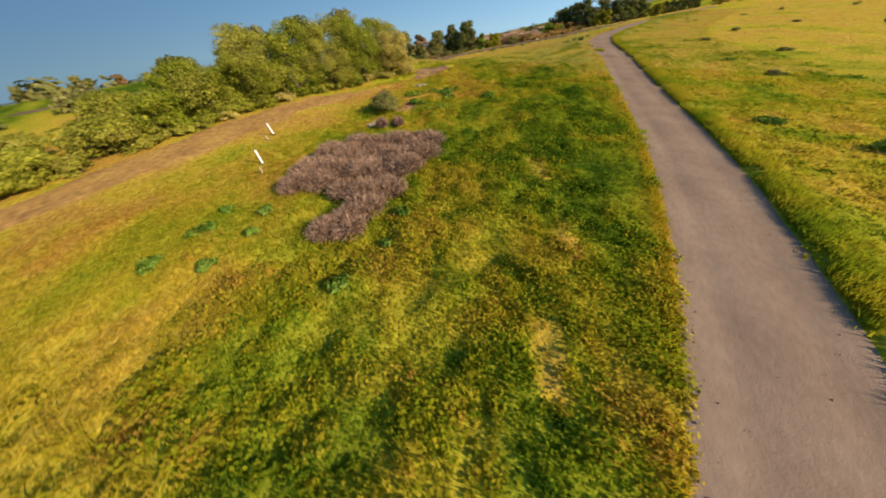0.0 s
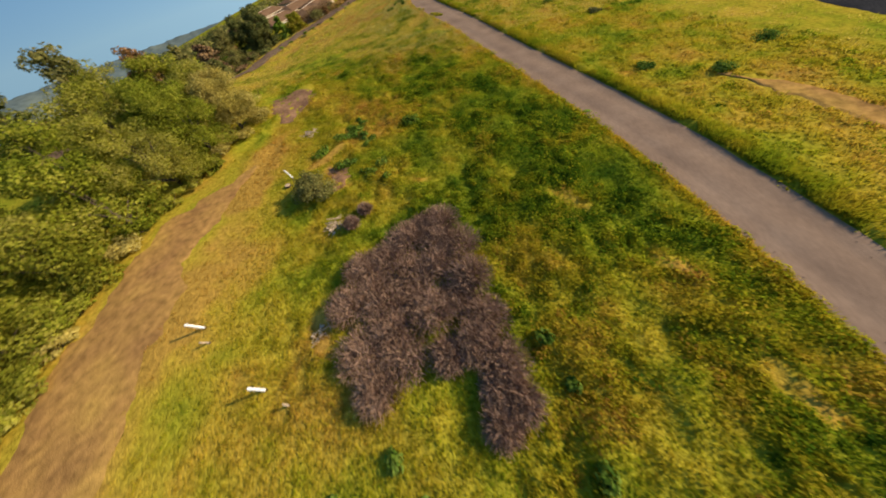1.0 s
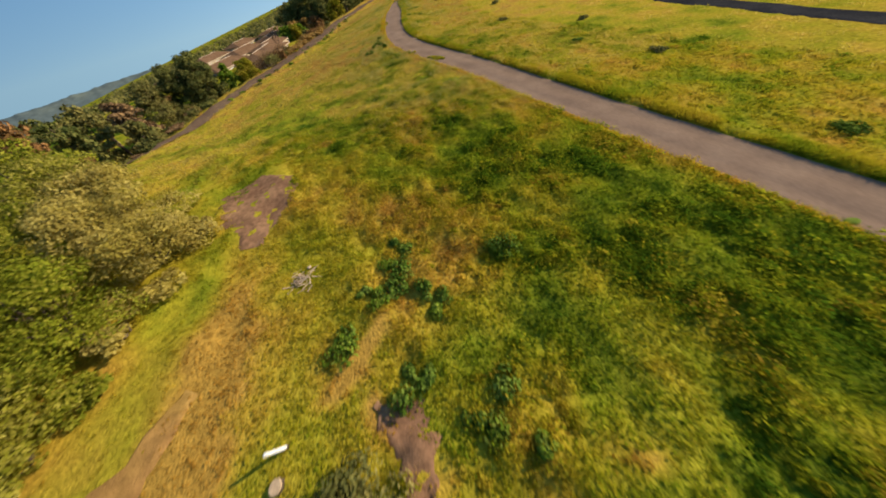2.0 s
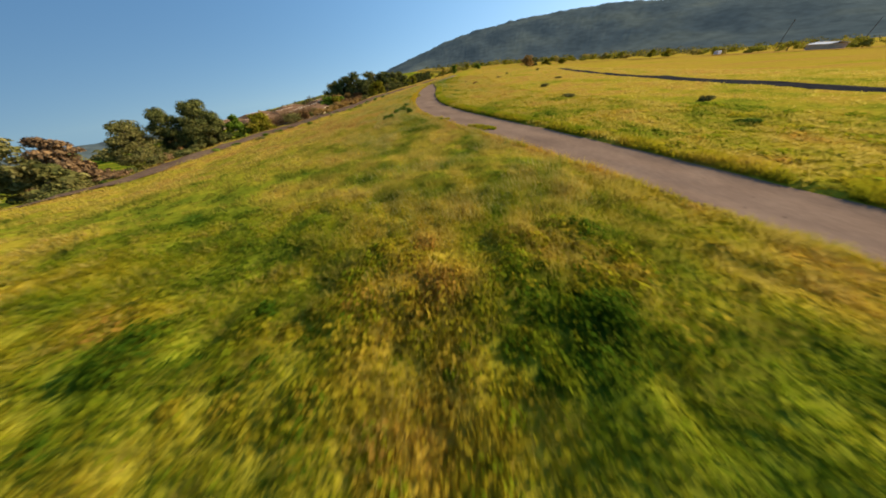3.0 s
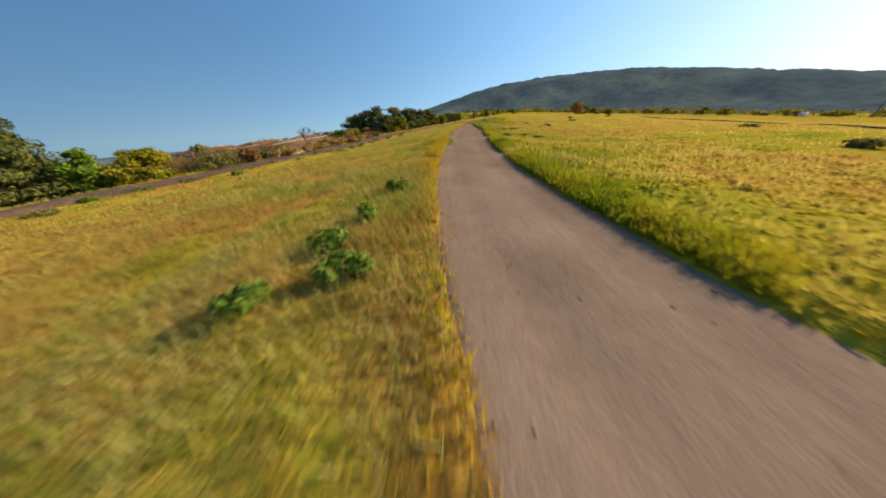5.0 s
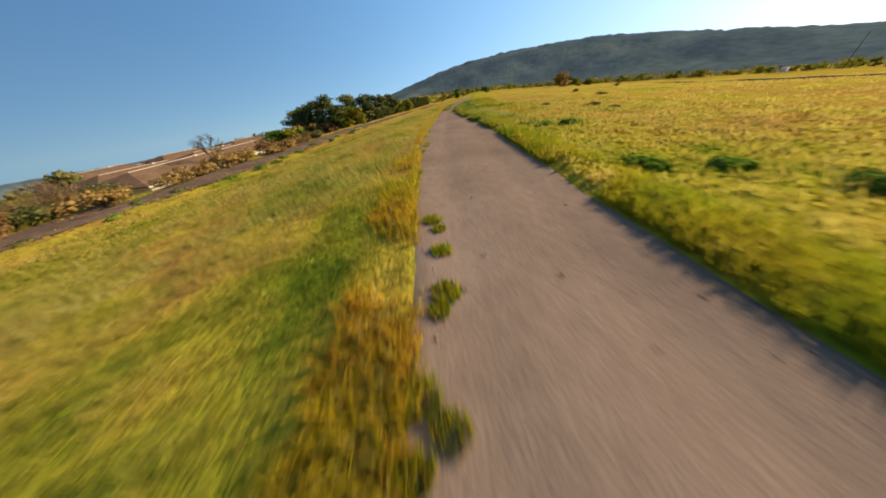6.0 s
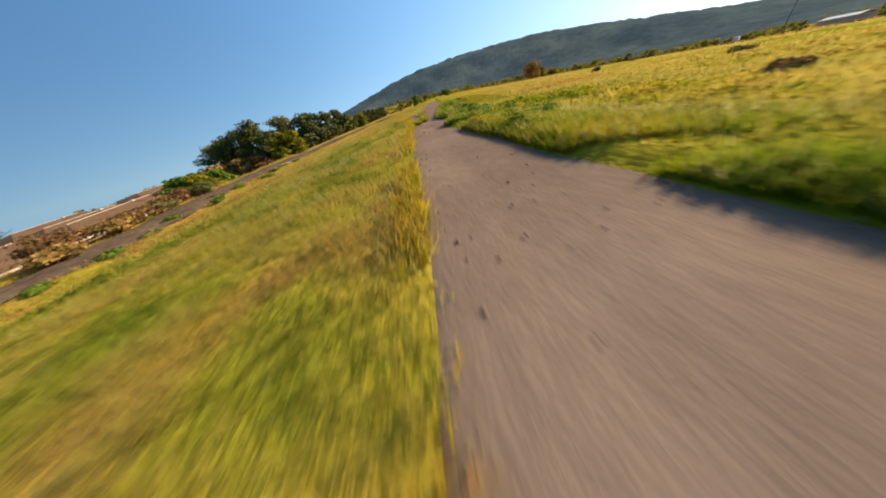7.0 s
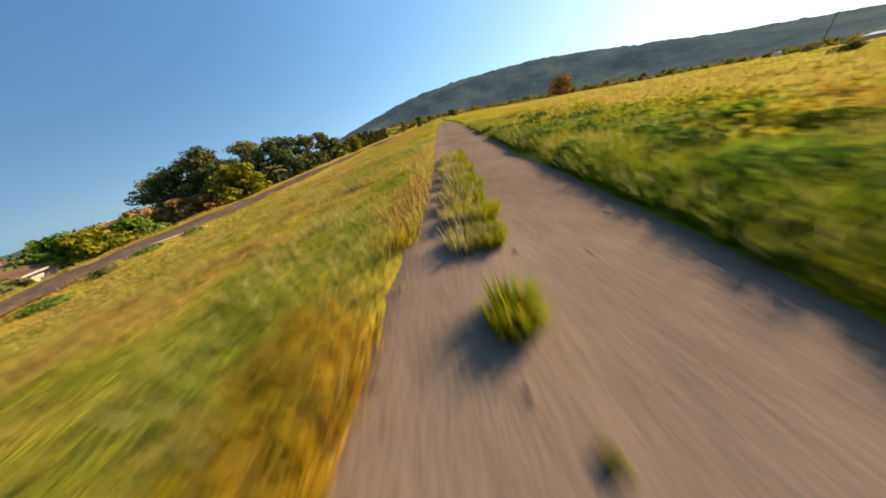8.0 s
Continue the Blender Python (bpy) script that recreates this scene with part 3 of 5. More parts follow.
# ---- willow thicket beside the footpath ----
WILLOWS = [(-18.0, -12, 0.9, 1.8, 0), (-18.9, -8, 1.0, 1.9, 0), (-19.6, -4.2, 1.2, 2.0, 1), (-20.9, -0.8, 1.6, 2.1, 0), (-21.9, 2.2, 2.1, 2.2, 1), (-22.7, 5.6, 2.6, 2.4, 0),
           (-23.0, 9.2, 3.2, 2.5, 0), (-22.9, 12.8, 4.1, 2.6, 1), (-22.2, 16.4, 4.3, 2.6, 0), (-21.2, 19.6, 4.2, 2.4, 1), (-20.7, 23.2, 3.4, 2.4, 2), (-24.4, 21.5, 4.5, 2.7, 1), (-24.4, 26.6, 3.9, 2.7, 0), (-22.4, 26.0, 3.1, 2.1, 2)]
WILLOWS_BEHIND = [           (-27.0, 11, 4.6, 2.8, 0), (-27.3, 16, 4.9, 2.9, 1), (-27.4, 20.5, 4.9, 2.8, 0), (-26.8, 6, 3.1, 2.7, 1), (-26, 0.5, 2.1, 2.4, 0), (-24.5, -5, 1.4, 2.2, 0), (-22.5, -10, 1.1, 2.0, 1), (-30.5, 25.5, 5.0, 2.9, 0), (-31, 13, 5.0, 2.9, 0), (-29, 29.5, 4.4, 2.7, 1)]
for i, (x, y, top, r, kind) in enumerate(WILLOWS + WILLOWS_BEHIND):
    lab = ("pale yellow-green willow shrub in the thicket", "fresh green leafy willow shrub in the thicket", "sandy straw-coloured budding shrub by the bare soil")[kind]
    near = 13 < y < 28 and x > -25
    tree("willow_tree", x, y, top + 0.3, r * 1.14, (M_WILLOW, M_BUDS, M_SAND)[kind], lab, 100 + i, 26000 if near else 11000, 0.105 if near else 0.16, 0.10, 22, 0.06, group="willow thicket", wide=0.48)

for i, (x, y, r, h, m) in enumerate([(-19.8, -5.2, 0.9, 0.8, 1), (-20.3, 0.9, 0.8, 0.7, 0), (-20.9, 4.2, 1.0, 0.9, 0), (-21.6, 7.3, 1.0, 0.9, 1), (-21.7, 10.9, 0.9, 0.8, 2), (-21.5, 14.2, 0.9, 0.9, 0), (-20.4, 17.6, 0.8, 0.8, 1), (-19.6, 21.3, 0.8, 0.8, 2), (-19.5, 24.8, 0.9, 0.8, 2), (-18.2, -10, 0.9, 0.8, 0), (-21.9, 8.6, 0.9, 0.9, 0), (-21.2, 5.6, 0.9, 0.8, 2), (-20.7, 2.4, 0.9, 0.8, 0), (-21.9, 12.2, 0.9, 0.9, 1), (-19.4, -2.4, 0.9, 0.9, 0), (-18.6, -7.4, 0.9, 0.8, 2), (-20.9, 16.2, 0.9, 0.9, 0), (-20.1, 19.6, 0.8, 0.9, 2)]):
    bush("thicket_bush", x, y, r * 1.25, h, (M_WILLOW, M_BUDS, M_SAND)[m], ("yellow-green low bush at the thicket edge", "leafy green low bush at the thicket edge", "sandy-coloured low bush at the thicket edge")[m], 160 + i, 1600, 0.14, group="thicket edge bushes")

# ---- dead brown shrub patch ----
DEAD = [(-4.3, 9.3, 0.9), (-5.8, 8.6, 0.9), (-3.6, 8.0, 0.9), (-7.6, 7.4, 0.8), (-5.6, 7.0, 1.0), (-3.3, 6.5, 0.8), (-8.0, 5.9, 0.8), (-6.5, 5.6, 1.0), (-4.8, 5.4, 0.9), (-3.0, 5.0, 0.8),
        (-7.2, 4.2, 0.9), (-5.8, 4.0, 0.9), (-4.3, 3.9, 0.6), (-6.6, 3.1, 0.7), (-2.7, 3.6, 0.75), (-2.4, 2.6, 0.6), (-3.0, 2.1, 0.55), (-8.5, 10.0, 0.32), (-8.0, 10.9, 0.3), (-6.6, 7.8, 0.8), (-4.5, 7.2, 0.8), (-4.4, 8.4, 0.8), (-5.4, 5.9, 0.8), (-7.0, 6.5, 0.8), (-3.8, 5.8, 0.7), (-6.2, 4.8, 0.7), (-3.4, 4.2, 0.7), (-5.0, 9.2, 0.7), (-2.9, 2.9, 0.6)]
for i, (x, y, r) in enumerate(DEAD):
    twig_clump("dead_shrub", x, y, r * 1.12, 0.55 + 0.25 * r, M_DEAD, "leafless purple-brown shrub of fine dead twigs", 200 + i, 3600, group="dead shrub patch")

# ---- meadow bushes and weeds near the start ----
bush("meadow_bush", -11.2, 12.95, 1.25, 1.5, M_OLIVE, "grey-green rounded bush with a long shadow", 300, 7500, 0.10, lumps=16)
WEEDS = [(-9.7, 20.5), (-9.4, 20.0), (-10.3, 19.4), (-9.9, 19.0), (-11.0, 18.4), (-10.6, 18.0), (-10.2, 18.2), (-9.6, 18.5), (-8.7, 17.1), (-8.3, 17.5), (-11.6, 17.1), (-11.9, 16.7), (-10.0, 15.5), (-9.3, 15.2), (-6.0, 18.7), (-5.6, 18.9), (-8.4, 14.1), (-8.0, 13.7), (-7.5, 14.6), (-10.1, 15.0), (-7.0, 13.2), (-9.0, 17.8)]
for i, (x, y) in enumerate(WEEDS):
    bush("broadleaf_weed", x, y, 0.34 + 0.13 * ((i * 5) % 4), 0.26 + 0.06 * (i % 4), (M_WEED, M_WEED, M_LEAF)[i % 3], ("dark green broad-leaved weed clump in the grass", "dark green broad-leaved weed clump in the grass", "fresh green broad-leaved weed clump in the grass")[i % 3], 320 + i, 330, 0.12, "weed", "broad-leaved weeds", 4)
for i, (x, y) in enumerate([(-0.8, 2.8), (-1.3, 4.1), (-1.0, 1.0), (-5.2, 0.6), (-6.0, 1.6), (-7.0, -0.4), (-7.6, 0.6), (-4.9, -0.8), (-6.4, -1.8)]):
    bush("broadleaf_weed", x, y, 0.3 + 0.1 * (i % 3), 0.3, M_WEED, "dark green broad-leaved weed clump in the grass", 350 + i, 220, 0.13, "weed", "broad-leaved weeds", 4)
for i, (x, y, r, h, m) in enumerate([(12.7, 17.3, 0.7, 0.5, M_WEED), (0.0, 80.7, 0.45, 0.22, M_LEAF), (0.5, 79.8, 0.5, 0.22, M_LEAF), (1.3, 79.4, 0.45, 0.2, M_WEED), (-0.9, 73.5, 0.45, 0.22, M_LEAF), (0.1, 72.7, 0.45, 0.2, M_LEAF), (0.9, 71.6, 0.5, 0.22, M_WEED), (6.5, 90, 0.6, 0.35, M_RUST), (7.5, 86.2, 0.6, 0.35, M_RUST), (6.6, 82.7, 0.6, 0.3, M_RUST), (9.6, 19.5, 0.6, 0.3, M_WEED), (17, 20, 0.9, 0.35, M_WEED), (11.6, 31.4, 0.7, 0.3, M_OLIVE), (8, 51.6, 0.8, 0.35, M_OLIVE), (16, 96, 0.7, 0.4, M_OLIVE), 
                                     (14, 44, 0.8, 0.35, M_OLIVE), (9.5, 38, 0.6, 0.25, M_WEED), (37, 118, 0.9, 0.7, M_OLIVE), (24, 112, 0.6, 0.5, M_OLIVE), (12.0, 64, 0.7, 0.5, M_OLIVE), (20, 75, 0.8, 0.4, M_OLIVE)]):
    bush("meadow_bush", x, y, r, h, m, "low dark tussock bush in the meadow", 380 + i, 500, 0.14, "bush", "meadow tussocks", 5)


def stake(x, y, h, r, mat, label, tilt=4):
    """A round marker post with a rounded cap and a grey sleeve at its foot."""
    t = thing("marker_post", x, y, float(height(x, y)) - 0.06, label, "post", "marker posts")
    t.rotation_euler = (radians(tilt), radians(-tilt * 0.6), 0)
    bm = bmesh.new()
    bmesh.ops.create_cone(bm, cap_ends=True, segments=14, radius1=r, radius2=r * 0.94, depth=h, matrix=pose(0, 0, h / 2))
    bmesh.ops.bevel(bm, geom=[e for e in bm.edges if abs(e.verts[0].co.z - h) < 0.01 and abs(e.verts[1].co.z - h) < 0.01], offset=r * 0.4, segments=2, affect="EDGES")
    part("tube", bm, mat, t)
    bm = bmesh.new()
    bmesh.ops.create_cone(bm, cap_ends=True, segments=12, radius1=r * 1.25, radius2=r * 1.1, depth=0.12, matrix=pose(0, 0, 0.06))
    part("sleeve", bm, M_BARK, t)
    return t


stake(-14.2, 5.8, 0.78, 0.045, M_WHITE, "white round marker post standing in short grass")
stake(-10.6, 3.4, 0.80, 0.045, M_WHITE, "white round marker post standing in short grass", -3)
stake(-13.2, 14.7, 0.74, 0.045, M_WHITE, "white marker post beside the round bush", 6)
stake(-13.7, 5.2, 0.42, 0.035, M_STONE, "short weathered grey stake in short grass", 9)
stake(-9.6, 2.9, 0.42, 0.035, M_STONE, "short weathered grey stake in short grass", -9)


def stick_pile(x, y, r, seed, n=46):
    """Bleached broken sticks thrown on a low heap, with a few pale stones between."""
    rng = np.random.RandomState(seed)
    t = thing("stick_pile", x, y, float(height(x, y)), "low pile of bleached broken sticks and pale stones", "sticks", "stick piles")
    for i in range(n):
        bm = bmesh.new()
        a, q = rng.uniform(0, 6.28), rng.rand() * r
        lift = 0.03 + 0.14 * (1 - q / r) * rng.rand()
        if i % 6:
            L, w = rng.uniform(0.22, 0.55), rng.uniform(0.012, 0.024)
            bmesh.ops.create_cone(bm, cap_ends=True, segments=6, radius1=w, radius2=w * 0.5, depth=L, matrix=pose(q * math.cos(a), q * math.sin(a), lift, 90 + rng.uniform(-14, 14), 0, rng.normal(100, 38)))
            part("stick", bm, M_STICK, t)
        else:
            w = rng.uniform(0.05, 0.1)
            bmesh.ops.create_icosphere(bm, subdivisions=1, radius=w, matrix=pose(q * math.cos(a), q * math.sin(a), w * 0.4, *rng.uniform(0, 90, 3)) @ Matrix.Diagonal((1.4, 0.9, 0.6, 1)))
            part("stone", bm, M_STONE, t)


stick_pile(-9.5, 10.3, 0.6, 1)
stick_pile(-13.5, 19.8, 0.6, 2)
stick_pile(-9.0, 5.1, 0.5, 3, 30)
t = thing("tree_stump", -13.3, 14.0, float(height(-13.3, 14.0)) - 0.05, "small pale sawn stump beside the marker post", "stump")
limb_mesh("bole", [[((0, 0, 0), 0.20), ((0, 0, 0.08), 0.165), ((0, 0, 0.17), 0.155)]], M_BARK, t)
bm = bmesh.new()
bmesh.ops.create_cone(bm, cap_ends=True, segments=18, radius1=0.155, radius2=0.145, depth=0.02, matrix=pose(0, 0, 0.175))
part("cut_face", bm, M_STICK, t, "pale sawn face")
t = thing("dirt_clod", 4.75, 16.0, 0.0, "dark flat clod lying on the dirt path", "clod")
bm = bmesh.new()
bmesh.ops.create_icosphere(bm, subdivisions=2, radius=0.2, matrix=pose(0, 0, 0.02) @ Matrix.Diagonal((1.2, 0.7, 0.3, 1)))
part("clod", bm, M_WEED, t)

# ---- trees beyond the service track ----
tree("pine_tree", -41.4, 73.4, 2.4, 3.9, M_PINE, "large dark green rounded pine beyond the track", 400, 30000, 0.24, 0.3, 46, 0.03, wide=0.55)
tree("pine_tree", -44.4, 71.2, 2.0, 3.5, M_PINE, "dark blue-green pine with open crown", 401, 18000, 0.24, 0.25, 30, 0.1, wide=0.5)
tree("olive_tree", -46.6, 67.4, 1.0, 3.8, M_OLIVE, "olive-brown tree leaning over the track edge", 402, 24000, 0.22, 0.2, 38, 0.03, lean=-0.08, wide=0.55)
tree("broadleaf_tree", -37.6, 75.4, -0.2, 2.4, M_LEAF, "fresh green small tree beside the pine", 403, 5000, 0.30, 0.12, 16, 0.05, wide=0.6)
tree("broadleaf_tree", -34.4, 77.1, -0.65, 2.7, M_GOLD, "golden-green rounded tree by the track", 404, 8000, 0.25, 0.12, 24, 0.05, wide=0.6)
for i, (x, y, top, r, m, lab) in enumerate([(-43.5, 56, 1.2, 2.8, M_BRUSH, "brown bare-looking tree beyond the track"), (-40, 51, -0.3, 2.0, M_OLIVE, "olive tree standing at the track"), (-47, 50.5, 2.1, 3.3, M_PINE, "dull dark tree beyond the track"), (-49, 57, 1.4, 3.0, M_OLIVE, "olive-brown tree beyond the track"),
                                              (-48, 38, 5.9, 3.8, M_OLIVE, "dark spreading tree behind the thicket"), (-50, 30, 5.3, 3.8, M_PINE, "dark spreading tree behind the thicket"), (-47, 21, 4.8, 3.4, M_OLIVE, "dark spreading tree behind the thicket"), (-45, 10, 2.6, 3.2, M_PINE, "dark spreading tree behind the thicket"),
                                              (-44, 0, 1.2, 2.8, M_OLIVE, "dark spreading tree behind the thicket"), (-40, -8, 0.8, 2.6, M_PINE, "dark spreading tree behind the thicket"), (-46, 45.5, 3.9, 3.0, M_RUST, "reddish-brown budding tree beyond the track")]):
    tree("broadleaf_tree", x, y, top, r, m, lab, 420 + i, 3600, 0.42, 0.2, 18, 0.06, wide=0.55, group="trees beyond the thicket")
HEDGE_Y, HEDGE_X = [40, 50, 60, 71, 80, 90, 102, 118, 127], [-36, -33, -31.5, -29, -25.3, -22.3, -19.6, -17.2, -14]
for i in range(36):
    y = 46 + i * 2.05
    x = float(np.interp(y, HEDGE_Y, HEDGE_X)) - 4.2 - 1.2 * (i % 2) + 0.5 * math.sin(i * 2.3)
    k = (i * 7 + i // 3) % 5
    if 89.2 < y < 91.6 or 66 < y < 79:
        continue
    if y < 79:
        bush("hedge_bush", x - 1.5, y, 1.2 + 0.3 * (i % 3), 0.8 + 0.15 * (i % 4), (M_OLIVE, M_BRUSH, M_PINE)[i % 3], ("olive low bush under the trees", "brown bare low bush under the trees", "dark green low bush under the trees")[i % 3], 450 + i, 1300, 0.22, group="hedge along the track", lumps=8)
        continue
    bush("hedge_bush", x, y, 1.5 + 0.35 * (i % 3), (1.45 if y < 89 else 1.0) + 0.22 * ((i * 3) % 4), (M_TAN, M_TAN, M_RUST, M_TAN, M_OLIVE)[k], ("tan-orange hedge bush along the service track", "tan-orange hedge bush along the service track", "rust-brown hedge bush along the service track", "tan-orange hedge bush along the service track", "olive hedge bush along the service track")[k], 450 + i, 1300, 0.24, group="hedge along the track", lumps=10)
for i in range(20):
    y = 79 + i * 0.9
    x = float(np.interp(y, HEDGE_Y, HEDGE_X)) - 7.4 - 1.2 * math.sin(i * 1.9)
    if y > 88:
        continue
    twig_clump("bare_shrub", x, y, 1.8 + 0.3 * (i % 3), 2.5 + 0.4 * (i % 2), M_BRUSH, "tall leafless brown shrub behind the hedge", 820 + i, 1800, group="bare shrubs behind the hedge")

# bare tree
def bare_tree(x, y, top, seed):
    rng = random.Random(seed)
    z = float(height(x, y)) - 0.05
    t = thing("bare_tree", x, y, z, "leafless grey tree above the hedge", "tree")
    h = top - z
    segs, fine = [], []
    def grow(p, d, L, r, depth):
        q = p + d * L
        (segs if depth < 2 else fine).append([(tuple(p), r), (tuple((p + q) / 2 + Vector((rng.uniform(-.05, .05), rng.uniform(-.05, .05), 0))), r * .85), (tuple(q), r * .65)])
        if depth < 5:
            for _ in range(3 if depth else 4):
                nd = (d + Vector((rng.uniform(-.8, .8), rng.uniform(-.8, .8), rng.uniform(-.1, .6)))).normalized()
                grow(q, nd, L * rng.uniform(.55, .8), r * .6, depth + 1)
    grow(Vector((0, 0, 0)), Vector((0, 0, 1)), h * 0.36, 0.12, 0)
    limb_mesh("trunk", segs, M_BARK, t)
    limb_mesh("branchwork", fine, M_BARK, t)


bare_tree(-36.5, 112.0, -1.0, 5)

# ---- houses behind the hedge ----
def house(x, y, turn, length, depth, wall, rise, label, seed=0, z0=None):
    z = float(height(x, y)) - 1.3 if z0 is None else z0
    t = thing("house", x, y, z, label, "house", "houses behind the hedge")
    t.rotation_euler[2] = radians(turn)
    a, b, o = length / 2, depth / 2, 0.5
    def box(bm, x0, x1, y0, y1, z0, z1):
        bmesh.ops.create_cube(bm, size=1.0, matrix=pose((x0 + x1) / 2, (y0 + y1) / 2, (z0 + z1) / 2) @ Matrix.Diagonal((x1 - x0, y1 - y0, z1 - z0, 1)))
    bm = bmesh.new()
    box(bm, -a, a, -b, b, 0, wall)
    part("wall", bm, M_STUCCO, t)
    bm = bmesh.new()
    pts = [(-a - o, -b - o, wall), (a + o, -b - o, wall), (a + o, b + o, wall), (-a - o, b + o, wall), (-a + b * .6, 0, wall + rise), (a - b * .6, 0, wall + rise)]
    lo = [bm.verts.new((p[0], p[1], p[2] - 0.0)) for p in pts]
    up = [bm.verts.new((p[0], p[1], p[2] + 0.14)) for p in pts]
    for vs in (lo, up):
        for f in ((0, 1, 5, 4), (1, 2, 5), (2, 3, 4, 5), (3, 0, 4)):
            bm.faces.new([vs[i] for i in f])
    for i, j in ((0, 1), (1, 2), (2, 3), (3, 0)):
        bm.faces.new((lo[i], lo[j], up[j], up[i]))
    roof = part("roof", bm, M_ROOF, t)
    bm = bmesh.new()
    box(bm, -a + b * .6, a - b * .6, -0.10, 0.10, wall + rise + 0.08, wall + rise + 0.18)
    part("ridge", bm, M_STUCCO, roof, "pale ridge capping")
    for s in (-1, 1):
        bm = bmesh.new()
        box(bm, -a - o, a + o, s * (b + o) - 0.05, s * (b + o) + 0.05, wall - 0.08, wall + 0.10)
        part("gutter", bm, M_STUCCO, roof, "pale gutter board")
    bm = bmesh.new()
    box(bm, a * .3, a * .3 + .5, -.3, .2, wall + rise * .5, wall + rise + .3)
    part("chimney", bm, M_STUCCO, roof)
    n = max(2, int(length / 4))
    for k in range(n):
        for s in (-1, 1):
            wx = -a + (k + .5) * length / n
            w = new("window")
            w.parent = t
            w.location = (wx, s * (b + 0.03), wall * .55)
            bm = bmesh.new()
            box(bm, -.75, .75, -.05, .05, -.55, .55)
            part("window_frame", bm, M_WHITE, w)
            bm = bmesh.new()
            box(bm, -.66, .66, -.07, .07, -.46, .46)
            part("pane", bm, M_GLASS, w)
    return t


house(-41.5, 111.5, 84, 19, 9, 2.5, 1.2, "long low house with brown hipped roof", 0, -7.3)
house(-45.5, 135, 82, 18, 9, 2.4, 1.2, "long low house with brown hipped roof", 0, -8.1)
for i, (x, y, a) in enumerate([(-60, 124, 70), (-60, 146, 72), (-52, 163, 75), (-80, 135, 70), (-80, 160, 72), (-74, 184, 75), (-60, 195, 78), (-100, 170, 70), (-96, 205, 74), (-120, 228, 72)]):
    house(x, y, a, 16, 9, 2.3, 1.3, "low house with brown roof among other roofs", i)
rngl = np.random.RandomState(31)
for i in range(34):
    a = radians(-150 + i * 3.6)
    R = rngl.uniform(62, 130)
    x, y = -8 + R * math.sin(a), 30 + R * math.cos(a)
    if y > 98 and x > -70:
        continue
    tree("far_tree", x, y, float(height(x, y)) + rngl.uniform(2.4, 4.4), rngl.uniform(2.2, 3.6), (M_OLIVE, M_PINE, M_RUST, M_OLIVE)[i % 4], ("olive tree among the far houses", "dark green tree among the far houses", "rust-brown tree among the far houses", "olive tree among the far houses")[i % 4], 860 + i, 1500, 0.55, 0.25, 9, 0.05, group="trees among the houses")

# ---- dark grove further along ----
GROVE = [(-42.5, 166, 1.6, 5.0, M_OLIVE, "brown-topped spreading oak of the grove", 6500), (-38.5, 163, 2.2, 5.0, M_PINE, "dark spreading oak of the grove", 6500), (-35, 167, 3.4, 5.2, M_PINE, "dark spreading oak of the grove", 6500), (-31, 163, 4.3, 6.0, M_PINE, "tall dark oak of the grove", 8000),
         (-25, 165, 4.4, 5.6, M_OLIVE, "brown-topped oak of the grove", 7000), (-19, 165, 3.8, 4.8, M_PINE, "dark oak of the grove", 6500), (-27, 158, 1.5, 4.4, M_PINE, "dark lower oak of the grove", 6000), (-20.0, 146.4, 0.5, 3.7, M_GOLD, "golden-green leafy tree at the grove", 8000),
         (-13.4, 166, 3.2, 3.8, M_PINE, "dark cypress-like tree of the grove", 5000), (-9.4, 171, 3.2, 3.4, M_PINE, "dark dense tree of the grove", 5000), (-16.5, 160, 1.5, 3.6, M_PINE, "dark dense tree of the grove", 4500), (-4.1, 177.8, 0.9, 2.6, M_GOLD, "light yellow-green tree past the grove", 4000),
         (-39, 154, -3.0, 3.2, M_TAN, "rust-orange shrub below the grove", 4000), (-34.5, 155, -2.8, 3.2, M_TAN, "rust-orange shrub below the grove", 4000), (-30, 154.5, -2.8, 2.9, M_RUST, "rust-brown shrub below the grove", 3500),
         (-41, 143, -2.9, 3.1, M_LEAF, "green shrub by the track", 4500), (-36.5, 142.5, -3.0, 3.0, M_GOLD, "yellow-green shrub by the track", 4500), (-36, 147.5, -3.4, 2.6, M_LEAF, "green shrub by the track", 3500), (-30.5, 127.5, -3.6, 2.0, M_OLIVE, "dull green rounded shrub by the track", 3000)]
for i, (x, y, top, r, m, lab, n) in enumerate(GROVE):
    tree("grove_tree", x, y, top, r, m, lab, 500 + i, int(n * 0.75), 0.52, 0.28, 34, 0.04, group="grove", wide=0.65, spread=0.95)
for i in range(14):
    s = i / 13
    x, y = -3 + 17 * s, 182 + 95 * s
    tree("cypress_tree", x, y, 0.9 + 0.6 * (i % 2), 1.8, M_PINE, "dark narrow cypress in a hedge row", 530 + i, 1500, 0.7, 0.15, 10, 0.03, wide=0.6, flat=1, group="cypress row", spread=0.35)

# ---- far woods, too many to count ----
def woods(name, spots, mat, label, seed, size=1.6, per=26):
    """Distant clumps of trees joined into one sheet of leaves."""
    rng = np.random.RandomState(seed)
    blobs = [(x, y, float(height(x, y)) + h * 0.45, r, r, h * 0.55) for x, y, h, r in spots]
    v, f = cloud(rng, blobs, per * len(blobs), size, 0.7)
    return tagged(mesh_object(name, v, f, mat), label, "woods", kind="stuff")


